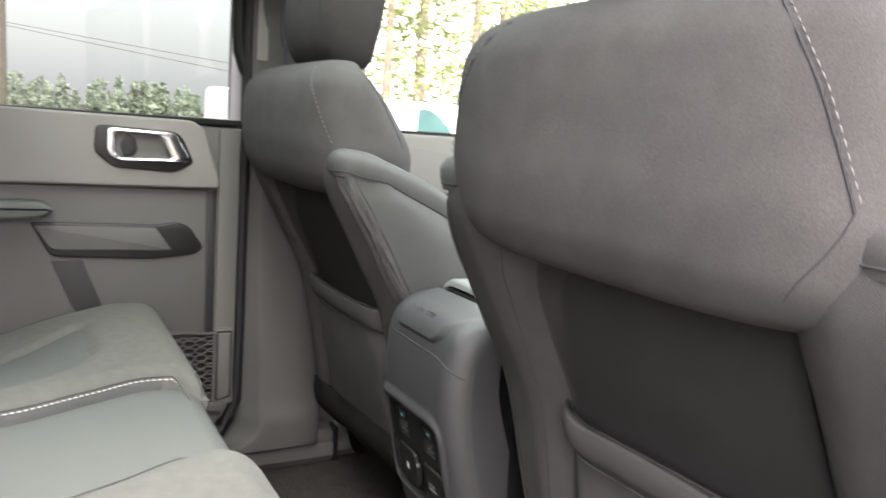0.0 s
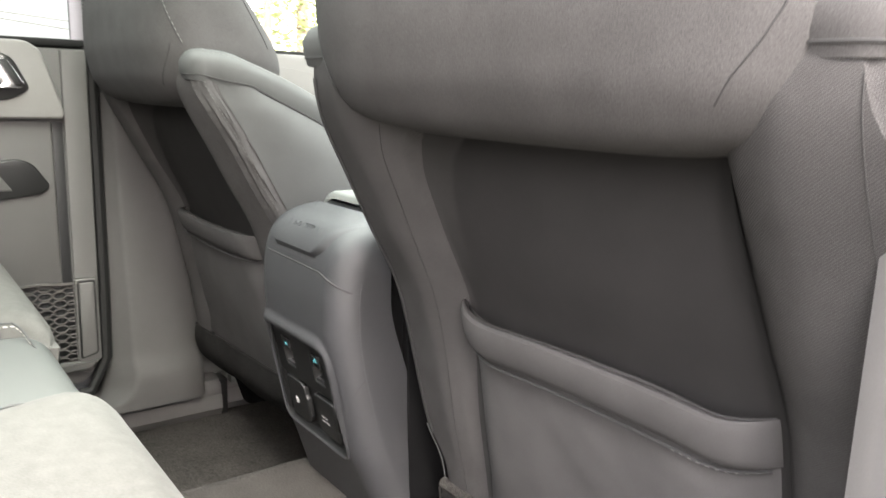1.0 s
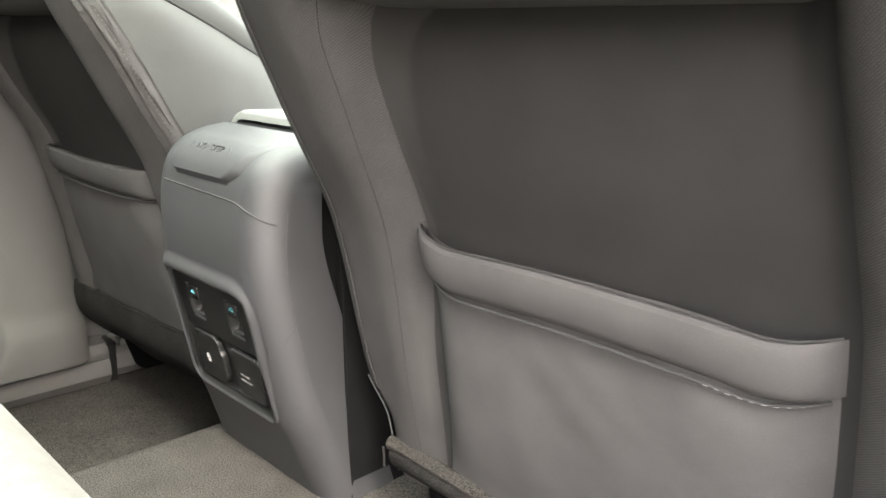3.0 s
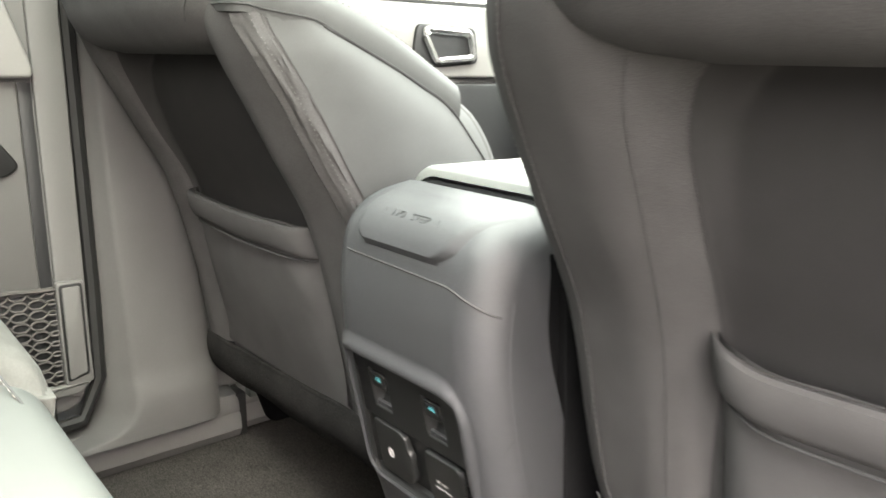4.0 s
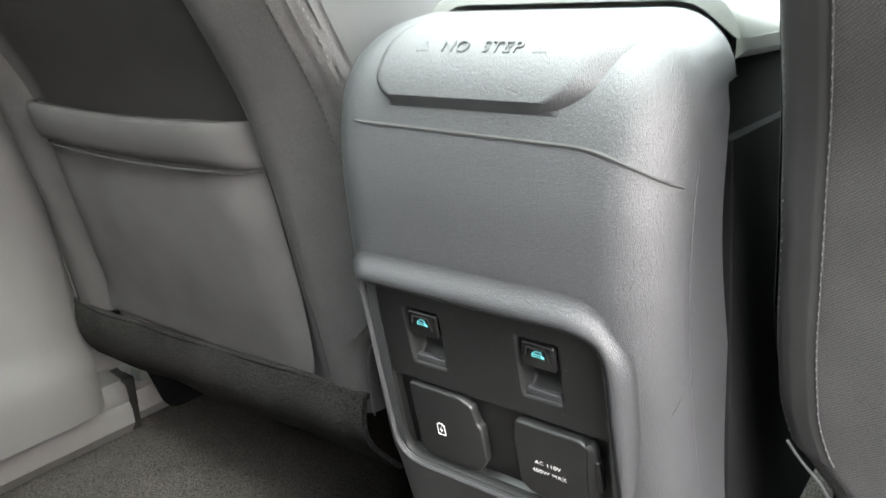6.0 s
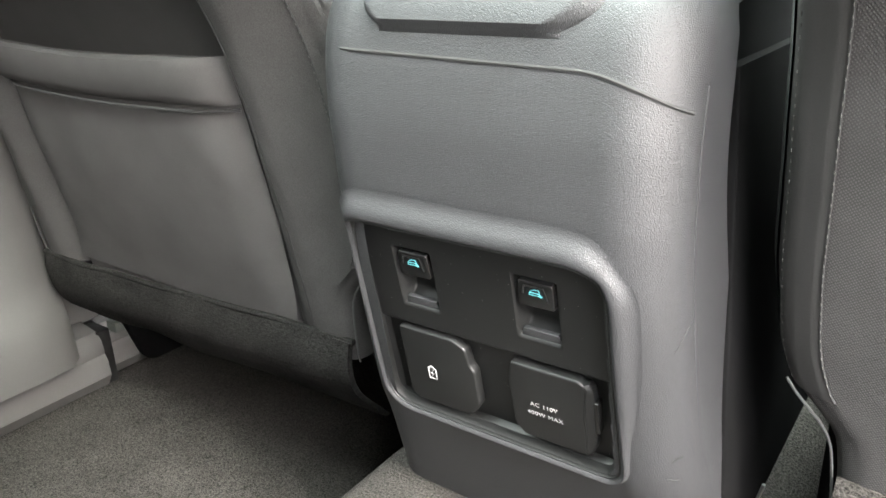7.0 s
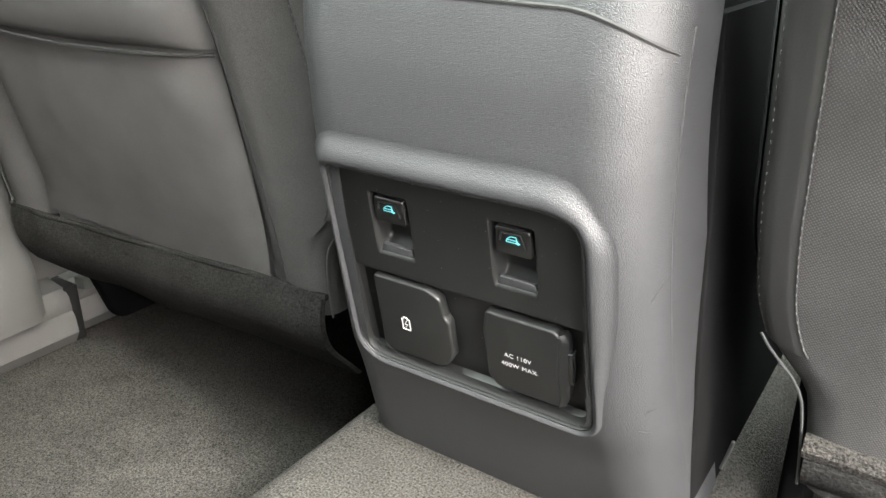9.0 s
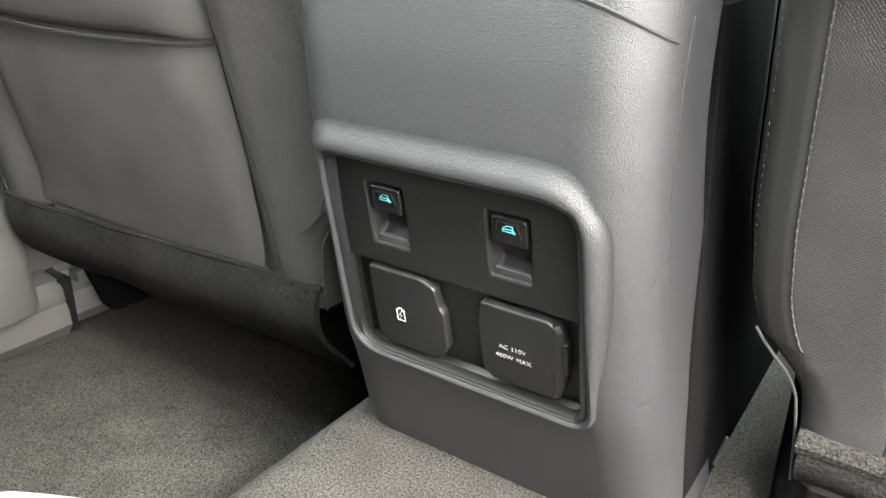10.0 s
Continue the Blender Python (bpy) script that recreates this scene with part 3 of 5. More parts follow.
def pad_ring(cx, w, yb, yf, z):
    """A section of the shoulder pad, fuller in front towards the middle."""
    return [(x, y + (0.035 * (1 - ((x - cx) / w) ** 2) if y > (yb + yf) / 2 else 0), z) for x, y, z in super_ring(cx, w, yb, yf, z, 4.0, 72)]


def shoulder_y(u, z):
    w, yb = sh_w(z), sh_b(z)
    ym = (yb + sh_f(z)) / 2
    return ym + (yb - ym) * max(0.0, 1 - abs(u / w) ** 4) ** 0.25


def outer_w(z):
    """The half width on the door side."""
    return half_w(z) + 0.01 * step(0.3, 0.4, z) * step(0.7, 0.62, z)


def core_ring(cx, z):
    flank = {}
    for d in (-1, 1):
        w = outer_w(z) if d == SIDE[0] else half_w(z)
        yc = back_y(d * w, z)
        yf = max(front_y(z), yc + 0.045)
        r, rf = 0.016, min(0.04, (yf - yc) * 0.4)
        arc = [(math.sin(a), math.cos(a)) for a in span(0.15, 1.45, 6)]
        pts = [(w - r + r * p, yc + r - r * c) for p, c in arc]
        for y in span(yc + r + 0.004, yf - rf - 0.004, 7):
            t = (y - yc - r) / max(yf - rf - yc - r, 1e-4)
            pts.append((w + 0.016 * math.sin(math.pi * min(max(t, 0), 1)) * step(0.27, 0.36, z), y))
        pts += [(w - rf + rf * c, yf - rf + rf * p) for p, c in arc]
        flank[d] = (w, r, rf, yf, pts)
    wl, wr = flank[-1][0] - 0.016, flank[1][0] - 0.016
    ring = [(cx + u, back_y(u, z), z) for u in sorted(span(-wl, wr, 61) + span(RIMS[0](z) - 0.02, RIMS[0](z) + 0.04, 22) + span(RIMS[1](z) - 0.052, RIMS[1](z) + 0.0075, 17))]
    ring += [(cx + x, y, z) for x, y in flank[1][4]]
    w, r, rf, yf, pts = flank[1]
    ring += [(cx + u, yf - 0.03 * (1 - (u / w) ** 2), z) for u in span(w - rf - 0.01, -(w - rf - 0.01), 13)]
    ring += [(cx - x, y, z) for x, y in reversed(flank[-1][4])]
    return ring


def front_seat(cx, hem_left, hem_right, label):
    s = 1 if cx > 0 else -1
    if s > 0:
        EDGES[:] = [-0.17, 0.169]
        RIMS[:] = [curve((0.2, -0.178), (0.345, -0.176), (0.43, -0.169), (0.485, -0.163), (0.54, -0.161), (0.605, -0.161), (0.64, -0.153), (0.655, -0.142), (0.668, -0.126)), curve((0.2, 0.18), (0.48, 0.178), (0.555, 0.174), (0.62, 0.166), (0.657, 0.161))]
        WALLS[:] = [0.034, 0.05]
        BEND[:] = [0.16, 0.16, 0.203, 0.005]
    else:
        EDGES[:] = [-0.167, 0.182]
        WALLS[:] = [0.024, 0.024]
        RIMS[:] = [curve((0.2, -0.17), (0.45, -0.17), (0.55, -0.176), (0.66, -0.18)), curve((0.2, 0.184), (0.5, 0.186), (0.66, 0.18))]
    SIDE[0] = s
    seat = thing("front_seat", (cx, 0.3, FLOOR), label, "car seat", "front seats")
    core = part("backrest", loft([core_ring(cx, z) for z in span(0.2, 0.73, 58) + span(0.734, 0.748, 6)]), TWILL if s > 0 else FABRIC, seat, "grey cloth seat back with a sunk rear panel")
    zs = span(0.652, 0.897, 44)

    def pad_z(z):
        return z if s > 0 or z < 0.72 else 0.72 + (z - 0.72) * 0.86

    shoulder = part("shoulder_pad", loft([pad_ring(cx, sh_w(z), sh_b(z), sh_f(z), pad_z(z)) for z in zs]), FABRIC, seat, "padded upper part of the seat back")
    rows = [[(cx + u, panel_y(u, z), z) for u in span(RIMS[0](z) + 0.001, RIMS[0](z) + 0.042, 16) + span(RIMS[0](z) + 0.05, RIMS[1](z) - 0.075, 21) + span(RIMS[1](z) - WALLS[1] - 0.01, RIMS[1](z) - 0.001, 17)] for z in span(0.222, 0.735, 40)]
    part("back_panel", loft(rows, False, False), RECESSCLOTH, seat, "cloth panel sunk in the seat back, darkened for recess shade")
    # seams on the shoulder pad
    for d in (-1, 1):
        pts = [(0.148, 0.876), (0.165, 0.86), (0.184, 0.838), (0.202, 0.81), (0.214, 0.78), (0.223, 0.752), (0.2255, 0.742)]
        shift = 0.0 if s > 0 else 0.011
        line = [(cx + d * (u + shift), shoulder_y(u + shift, z) - 0.0005, pad_z(z)) for u, z in pts]
        part("seam", tube(line, 0.0009, 6), SEAM, shoulder)
        part("stitching", dashes(line, 0.0045, 0.0035, 0.0007, (d * 0.005, -0.0002, 0)), THREAD, shoulder, "pale stitches along the seam", kind="stuff")
        fore = []
        for z in span(0.74, 0.868, 16):
            ym, hy = (sh_b(z) + sh_f(z)) / 2, (sh_f(z) - sh_b(z)) / 2
            fore.append((cx + d * (0.945 * sh_w(z) + 0.0006), ym + 0.67 * hy + 0.0035, pad_z(z)))
        part("seam", tube(fore, 0.0009, 6), SEAM, shoulder)
        diag = [(u, z) for u, z in ((0.2255, 0.742), (0.221, 0.729), (0.212, 0.714), (0.198, 0.697), (0.188, 0.683))]
        part("seam", tube([(cx + d * u, min(shoulder_y(u, z), back_y(d * u, z)) - 0.0002, pad_z(z)) for u, z in diag], 0.0006, 6), SEAM, shoulder)
    # seams and piping on the back
    for d in (-1, 1):
        if d != s:
            run = curve((0.24, 0.204), (0.3, 0.203), (0.37, 0.2), (0.475, 0.194), (0.55, 0.187), (0.62, 0.183), (0.66, 0.174))
            part("seam", tube([(cx + d * run(z), back_y(d * run(z), z) - 0.0002, z) for z in span(0.656, 0.23, 40)], 0.00055, 6), SEAM, core)
        else:
            part("seam", tube([(cx + d * 0.2525, back_y(d * 0.2525, z) - 0.0002, z) for z in span(0.7, 0.3, 40)], 0.0004, 6), SEAM, core)
        if d != s:
            wrinkle = 0.0004 if s > 0 else 0.0024
            rows, outer, inner = [], [], []
            for z in span(0.695 if s > 0 else 0.69, 0.296, 130):
                w, r = half_w(z), 0.016
                yc = back_y(d * w, z)
                row = [(u, back_y(d * u, z) - 0.0012) for u in span(w - (0.023 if s > 0 else 0.018), w - r - 0.001, 4)]
                row += [(w - r + (r + 0.0013) * math.sin(q), yc + r - (r + 0.0013) * math.cos(q)) for q in span(0.2, 1.5, 9)]
                row += [(w + 0.0013 + 0.016 * math.sin(math.pi * min(1, t)) * step(0.27, 0.36, z), yc + r + t * max(front_y(z) - 0.04 - yc - r, 0.01)) for t in (span(0.04, 0.16, 4) if s > 0 else span(0.005, 0.03, 4))]
                fold = [wrinkle * math.sin(math.pi * j / 16) * (noise.noise(Vector((z * 26 + j * 0.35, j * 0.5, cx))) + 0.45 * noise.noise(Vector((z * 80 - j * 0.6, j * 0.4, cx + 5)))) for j in range(17)]
                rows.append([(cx + d * (u + fold[j]), y - fold[j], z) for j, (u, y) in enumerate(row)])
                outer.append(rows[-1][0])
                inner.append(rows[-1][9])
            part("edge_strip", loft(rows, False, False), STRIP if s > 0 else FABRIC, core, "dark gathered strip along the seat edge, darkened further for shade" if s > 0 else "puckered cloth strip along the seat edge")
            part("stitching", dashes(outer, 0.002, 0.0038, 0.00032, (0, -0.0006, 0)), THREAD, core, "fine edge stitches", kind="stuff")
            part("seam", tube(outer, 0.0007, 6), SEAM, core)
            part("stitching", dashes(inner, 0.002, 0.0038, 0.0003, (0, -0.0006, 0)), THREAD, core, "fine edge stitches", kind="stuff")
        hemline = [(cx + d * (half_w(z) + 0.001), back_y(d * half_w(z), z) + 0.004, z) for z in span(0.3, 0.2, 14)]
        part("edge_binding", tube(hemline, 0.0009, 6), VINYL, core, "pale binding on the lower edge")
    # side panels with their wing seam
    wing = curve((0.3, 0.262), (0.36, 0.262), (0.45, 0.25), (0.536, 0.223), (0.56, 0.203), (0.605, 0.16), (0.622, 0.128), (0.637, 0.1), (0.67, 0.03), (0.686, -0.005), (0.694, -0.05), (0.696, -0.07))

    def side_x(d, y, z, lift=0.0):
        w = outer_w(z) if d == s else half_w(z)
        y0 = back_y(d * w, z) + 0.016
        t = min(max((y - y0) / max(front_y(z) - 0.04 - y0, 0.01), 0.0), 1.0)
        return w + 0.002 + lift + 0.018 * math.sin(math.pi * t) * step(0.27, 0.36, z)

    for d in (-1, 1):
        rows = []
        for z in span(0.7, 0.3, 60):
            y0 = back_y(d * half_w(z), z) + (0.014 if d == s else 0.034 if s > 0 else 0.02)
            y1 = max(front_y(z) - 0.014, y0 + 0.004)
            rows.append([(cx + d * (side_x(d, y, z) - 0.012 * step(front_y(z) - 0.04, front_y(z) - 0.008, y)), y, z) for y in span(y0, y1, 15)])
        part("side_panel", loft(rows, False, False), VINYL if d != s else FABRIC, core, "smooth grey side panel of the seat back")
        part("seam", tube([(cx + d * side_x(d, wing(z), z, 0.0006), wing(z), z) for z in span(0.68, 0.36, 60)], 0.0012, 6), SEAM, core)
        # the padded band over the wing, from the shoulder pad round the corner and forward
        low, high = (0.7125, 0.744) if s > 0 else (0.698, 0.731)
        foot = curve((-0.09, low), (-0.06, low - 0.001), (-0.03, low - 0.008), (0.0, 0.685), (0.03, 0.67), (0.1, 0.637), (0.128, 0.622), (0.16, 0.605), (0.2, 0.563))
        crest = curve((-0.09, high), (-0.06, high), (-0.02, high - 0.007), (0.024, 0.708), (0.088, 0.68), (0.12, 0.662), (0.17, 0.632), (0.2, 0.61))
        y0 = back_y(d * 0.24, 0.69) - 0.003
        wide_by = 0.01 if s > 0 and d != s else 0.0
        track = [(u, y0 + 0.0035 * step(0.236, 0.2, u)) for u in span(0.19, 0.244 + wide_by, 8)]
        track += [(0.244 + wide_by + 0.0255 * math.sin(q), y0 + 0.0255 - 0.0255 * math.cos(q)) for q in span(0.25, 1.5, 7)]
        track += [(max(0.2695 + wide_by, side_x(d, y, foot(y))), y) for y in span(y0 + 0.035, 0.18, 24)]
        rings, under, over = [], [], []
        for i, (u, y) in enumerate(track):
            (ua, ya), (ub, yb) = track[max(i - 1, 0)], track[min(i + 1, len(track) - 1)]
            nx, ny = yb - ya, ua - ub
            k = math.hypot(nx, ny)
            nx, ny = nx / k, ny / k
            z0, z1 = foot(y), crest(y)
            section = [(-0.001, z0 - 0.006), (0.0006, z0), (0.0026, z0 + 0.006), (0.0036, (z0 + z1) / 2), (0.002, z1 - 0.011), (-0.003, z1 - 0.0035), (-0.01, z1), (-0.02, z1 + 0.0012), (-0.034, z1 - 0.001), (-0.05, z1 - 0.009), (-0.056, z1 - 0.03), (-0.03, z0 - 0.012)]
            rings.append([(cx + d * (u + nx * o), y + ny * o, z) for o, z in section])
            under.append((cx + d * (u + nx * 0.0012), y + ny * 0.0012, z0 + 0.001))
            over.append((cx + d * (u - nx * 0.0035), y - ny * 0.0035, z1 - 0.003))
        band = part("wing_band", loft(rings), FABRIC if d == s else VINYL, core, "padded cloth band over the seat's wing")
        part("seam", tube(under, 0.001, 6), SEAM, band)
        part("stitching", dashes(over[12:], 0.0034, 0.0036, 0.0005, (0, 0, 0.0004)), THREAD, band, "pale stitches along the band", kind="stuff")
    # pocket
    wp, mid_u = (EDGES[1] - EDGES[0]) / 2 - 0.003, (EDGES[0] + EDGES[1]) / 2

    hem_line = curve((-0.175, 0.488), (-0.15, 0.48), (-0.12, 0.473), (-0.015, 0.476), (0.09, 0.4745), (0.13, 0.472), (0.175, 0.481))

    def hem_z(u):
        if s > 0:
            return hem_line(u)
        t = (u + wp) / (2 * wp)
        return hem_left + (hem_right - hem_left) * t - 0.004 * math.sin(math.pi * t) ** 2

    rows = []
    for v in span(0, 1, 26):
        row = []
        for u in span(-wp, wp, 33):
            z = 0.215 + (hem_z(u) - 0.215) * v
            e = 1 - (abs(u) / wp) ** 10
            bul = 0.024 * math.sin(math.pi * min(v * 0.75, 1.0)) ** 0.8 * e
            wr = 0.0035 * math.sin((u * 0.8 + z) * 55 + cx) * step(0.02, 0.16, u) * v * v + 0.003 * noise.noise(Vector((u * 16 + cx * 9, z * 9, 3))) + 0.0014 * noise.noise(Vector(((u + z) * 40, z * 12 + cx, 7)))
            row.append((cx + mid_u + u, back_y(mid_u + u * 0.93, z) - 0.004 - bul - wr * e, z))
        rows.append(row)
    pocket = part("map_pocket", loft(rows, False, False), POCKET, seat, "elasticated cloth pocket")
    band = []
    for u in span(-wp - 0.002, wp + 0.002, 41):
        top = hem_z(min(max(u, -wp), wp))
        z0, z1 = top - 0.038, top
        e = 1 - (abs(u) / (wp + 0.002)) ** 14
        base = [back_y(mid_u + u * 0.93, z) - 0.006 - 0.022 * e for z in (z0, z1)]
        ring = []
        for a in span(0, 2 * math.pi, 15)[:-1]:
            c, q = math.cos(a), math.sin(a)
            z = (z0 + z1) / 2 + math.copysign(abs(q) ** 0.7, q) * (z1 - z0) / 2
            t = (z - z0) / (z1 - z0)
            ring.append((cx + mid_u + u, base[0] * (1 - t) + base[1] * t - math.copysign(abs(c) ** 0.8, c) * (0.0015 + 0.008 * max(0.0, 1 - (abs(u) / (wp + 0.002)) ** 10)), z))
        band.append(ring)
    part("pocket_hem", loft(band), POCKET, pocket, "padded hem along the pocket top")
    seamline = [(cx + mid_u + u, back_y(mid_u + u * 0.93, hem_z(u) - 0.042) - 0.0285 * (1 - (abs(u) / wp) ** 8) - 0.005, hem_z(u) - 0.0425) for u in span(-wp + 0.004, wp - 0.004, 40)]
    part("seam", tube(seamline, 0.0016, 6), SEAM, pocket)
    part("stitching", dashes(seamline[-9:] if s > 0 else seamline[:6], 0.0034, 0.0036, 0.0004, (0, -0.0014, 0)), THREAD, pocket, "pale stitches at the hem's end", kind="stuff")
    # lower flap
    def foot_z(u):
        return 0.202 + (0.034 if s > 0 else 0.02) * step(-0.25, 0.25, -s * u)

    rows = []
    for v in span(0, 1, 10):
        row = []
        for u in span(-0.245, 0.245, 40):
            wav = 0.006 * noise.noise(Vector((u * 9 + cx, v * 2, 1))) * v
            z = foot_z(u) - (0.05 if s > 0 else 0.095) * v + wav * 0.8
            row.append((cx + u, corner_y(foot_z(u)) - 0.006 - 0.012 * math.sin(v * 2.4) + (0.055 if s > 0 else 0.05) * v * v + wav, z))
        rows.append(row)
    back = [[(x, y + 0.006, z) for x, y, z in reversed(r)] for r in rows]
    flap = loft([a + b for a, b in zip(rows, back)])
    lower = part("lower_flap", flap, SHADECLOTH, seat, "sagging cloth flap under the seat back")
    part("flap_roll", tube([(cx + u, corner_y(foot_z(u)) - 0.004 + 0.003 * noise.noise(Vector((u * 14, cx, 0))), foot_z(u) + 0.002 * noise.noise(Vector((u * 10, cx, 4)))) for u in span(-0.247, 0.247, 40)], 0.0075 if s > 0 else 0.003, 8), CARPET if s > 0 else SHADECLOTH, lower, "rolled lower edge")
    # cushion and base
    rings = []
    for y in span(0.2, 0.62, 16):
        e = math.sin(math.pi * min(max((y - 0.1) / 0.55, 0.02), 0.98)) ** 0.25
        zt, zb, w = 0.21 + 0.11 * e, 0.19, 0.22 + 0.03 * e
        rings.append([(cx + math.copysign(abs(math.cos(a)) ** 0.45, math.cos(a)) * w, y, (zt + zb) / 2 + math.copysign(abs(math.sin(a)) ** 0.45, math.sin(a)) * (zt - zb) / 2) for a in span(0, 2 * math.pi, 33)[:-1]])
    part("cushion", loft(rings), FABRIC, seat)
    for d in (-1, 1):
        part("seat_rail", rbox((cx + d * 0.2 - 0.02, 0.31, FLOOR), (cx + d * 0.2 + 0.02, 0.62, FLOOR + 0.03), 0.004), STEEL, seat, "steel seat rail on the floor")
        part("riser", prism([(0.34, FLOOR + 0.028), (0.56, FLOOR + 0.028), (0.5, 0.18), (0.38, 0.18)], "x", cx + d * 0.2 - 0.008, cx + d * 0.2 + 0.008, 0.002), BLACK, seat)
        part("side_cover", prism(rounded([(0.205, 0.0), (0.58, 0.0), (0.6, 0.2), (0.15, 0.26), (0.16, 0.14)], [0.02, 0.02, 0.04, 0.03, 0.03]), "x", cx + d * 0.245, cx + d * 0.262, 0.005), GAPBLACK, seat, "seat side cover blackened for the shade under the seat")
    # Added dark block that fills the space under the seat with shade.
    part("under_seat_shade", rbox((cx - 0.185, 0.4, FLOOR), (cx + 0.185, 0.6, 0.185), 0.02, 2), SHADECLOTH, seat, "black box added for the shade under the seat")
    part("cross_tube", tube([(cx - 0.2, 0.38, 0.06), (cx + 0.2, 0.38, 0.06)], 0.011, 10), BLACK, seat)
    # headrest
    hr = part("headrest", loft([super_ring(cx, 0.142 * w, -0.064 * d + 0.01 + lean, 0.055 * d + 0.01 + lean, z - (0.0 if s > 0 else 0.018), 3.4, 48) for z, w, d, lean in ((0.878, 0.45, 0.35, 0.01), (0.883, 0.64, 0.65, 0.008), (0.895, 0.76, 0.85, 0.004), (0.92, 0.85, 0.97, 0.0), (0.955, 0.94, 1.05, 0.0), (0.99, 1.0, 1.05, 0.002), (1.03, 0.97, 1.0, 0.004), (1.055, 0.9, 0.88, 0.006), (1.07, 0.76, 0.65, 0.008), (1.076, 0.5, 0.3, 0.01))]), FABRIC, seat, "rounded cloth headrest")
    for d in (-1, 1):
        part("headrest_post", tube([(cx + d * 0.06, 0.0, 0.84), (cx + d * 0.06, 0.003, 0.9)], 0.0065, 10), STEEL, seat)
        part("post_collar", tube([(cx + d * 0.06, 0.0, 0.855), (cx + d * 0.06, 0.0, 0.872), (cx + d * 0.06, 0.0, 0.876)], [0.017, 0.016, 0.01], 12), BLACK, seat)
        part("headrest_seam", tube([(cx + d * 0.105, 0.01 - 0.0655 * k, z) for k, z in ((0.88, 0.9), (0.95, 0.93), (0.96, 0.97), (0.95, 1.01), (0.86, 1.045))], 0.0013, 6), SEAM, hr)
    return seat


front_seat(-0.432, 0.461, 0.459, "grey cloth driver's seat with a pocket on its back")
front_seat(0.432, 0.478, 0.482, "grey cloth front passenger seat with a sagging pocket")

# ---- centre console ----
console = thing("centre_console", (0.006, 0.1, 0.15), "grained grey centre console with switches and power outlets", "console")
CX = 0.006
SLOPE = 0.222
COS = 1 / math.sqrt(1 + SLOPE * SLOPE)
UP, OUT = Vector((0, -SLOPE * COS, COS)), Vector((0, -COS, -SLOPE * COS))
PANEL = Matrix(((1, UP.x, OUT.x, 0), (0, UP.y, OUT.y, 0), (0, UP.z, OUT.z, 0.36), (0, 0, 0, 1)))
XR, HT, HB = 0.0835, 0.0272, -0.1195


def on_panel(x, h, d=0.0):
    """A point of the switch panel: across, up and out from it."""
    return tuple(PANEL @ Vector((x, h, d)))


def panel_geo(geo):
    return [on_panel(*v) for v in geo[0]], geo[1]


def panel_slab(poly, d0, d1, r=0.0008, seg=2):
    bm = prism(poly, "z", d0, d1, r, seg)
    bm.transform(PANEL)
    return bm


# the rear face from its foot up over the top
PROFILE = [(0.075, 0.09), (0.062, 0.14), (0.046, 0.185), (0.033, 0.22), (0.0225, 0.245), (0.0155, 0.27), (0.0035, 0.32), (-0.0045, 0.355), (-0.0095, 0.385), (-0.0125, 0.41), (-0.0135, 0.44), (-0.0115, 0.465), (-0.008, 0.485), (-0.002, 0.503), (0.008, 0.517), (0.022, 0.527), (0.042, 0.534), (0.066, 0.538)]
cum = [0.0]
for a, b in zip(PROFILE, PROFILE[1:]):
    cum.append(cum[-1] + math.dist(a, b))
prof_y = curve(*[(s, p[0]) for s, p in zip(cum, PROFILE)])
prof_z = curve(*[(s, p[1]) for s, p in zip(cum, PROFILE)])
cap_w = curve((0.09, 0.132), (0.2, 0.12), (0.3, 0.112), (0.4, 0.1085), (0.5, 0.108), (0.54, 0.106))
RC = 0.034


def panel_inside(x, h):
    """Signed distance inside the switch panel's outline (positive inside)."""
    r = 0.021 if x > 0 and h > -0.05 else (0.017 if h < -0.05 and x < 0 else 0.011)
    cx_, ch = 0.001, (HT + HB) / 2
    qx, qh = abs(x - cx_) - (XR - 0.001) + r, abs(h - ch) - (HT - HB) / 2 + r
    return -(math.hypot(max(qx, 0), max(qh, 0)) + min(max(qx, qh), 0) - r)


arcs = [radians(a) for a in (12, 24, 36, 48, 60, 72, 82, 90)]
rows, inner_l, inner_r, hole = [], [], [], set()
for s in span(0, cum[-1], 230):
    y, z = prof_y(s), prof_z(s)
    dy, dz = prof_y(min(s + 0.002, cum[-1])) - prof_y(max(s - 0.002, 0)), prof_z(min(s + 0.002, cum[-1])) - prof_z(max(s - 0.002, 0))
    ln = math.hypot(dy, dz)
    ny, nz = dz / ln, -dy / ln
    w = cap_w(z)
    extra = 0.0055 * step(0.4, 0.5, z)
    row = [(CX - (w - RC) - extra - RC * math.sin(a), y + ny * RC * (1 - math.cos(a)), z + nz * RC * (1 - math.cos(a))) for a in reversed(arcs)]
    for t in span(-1, 1, 141):
        x = CX + t * (w - RC) - extra * max(0.0, -t)
        p = Vector((x, y, z))
        if 0.2 < z < 0.43:
            h = (p - Vector((0, 0, 0.36))).dot(UP)
            ins = panel_inside(x, h)
            hole.add((len(rows), len(row))) if ins > 0.001 else None
        row.append((x, y, z))
    row += [(CX + (w - RC) + RC * math.sin(a), y + ny * RC * (1 - math.cos(a)), z + nz * RC * (1 - math.cos(a))) for a in arcs]
    inner_l.append(row[0])
    inner_r.append(row[-1])
    rows.append(row)
depth_y = curve((0.09, 0.16), (0.2, 0.13), (0.25, 0.115), (0.35, 0.085), (0.45, 0.06), (0.5, 0.06), (0.53, 0.07))
vs, fs = loft(rows, False, False)
wide = len(rows[0])
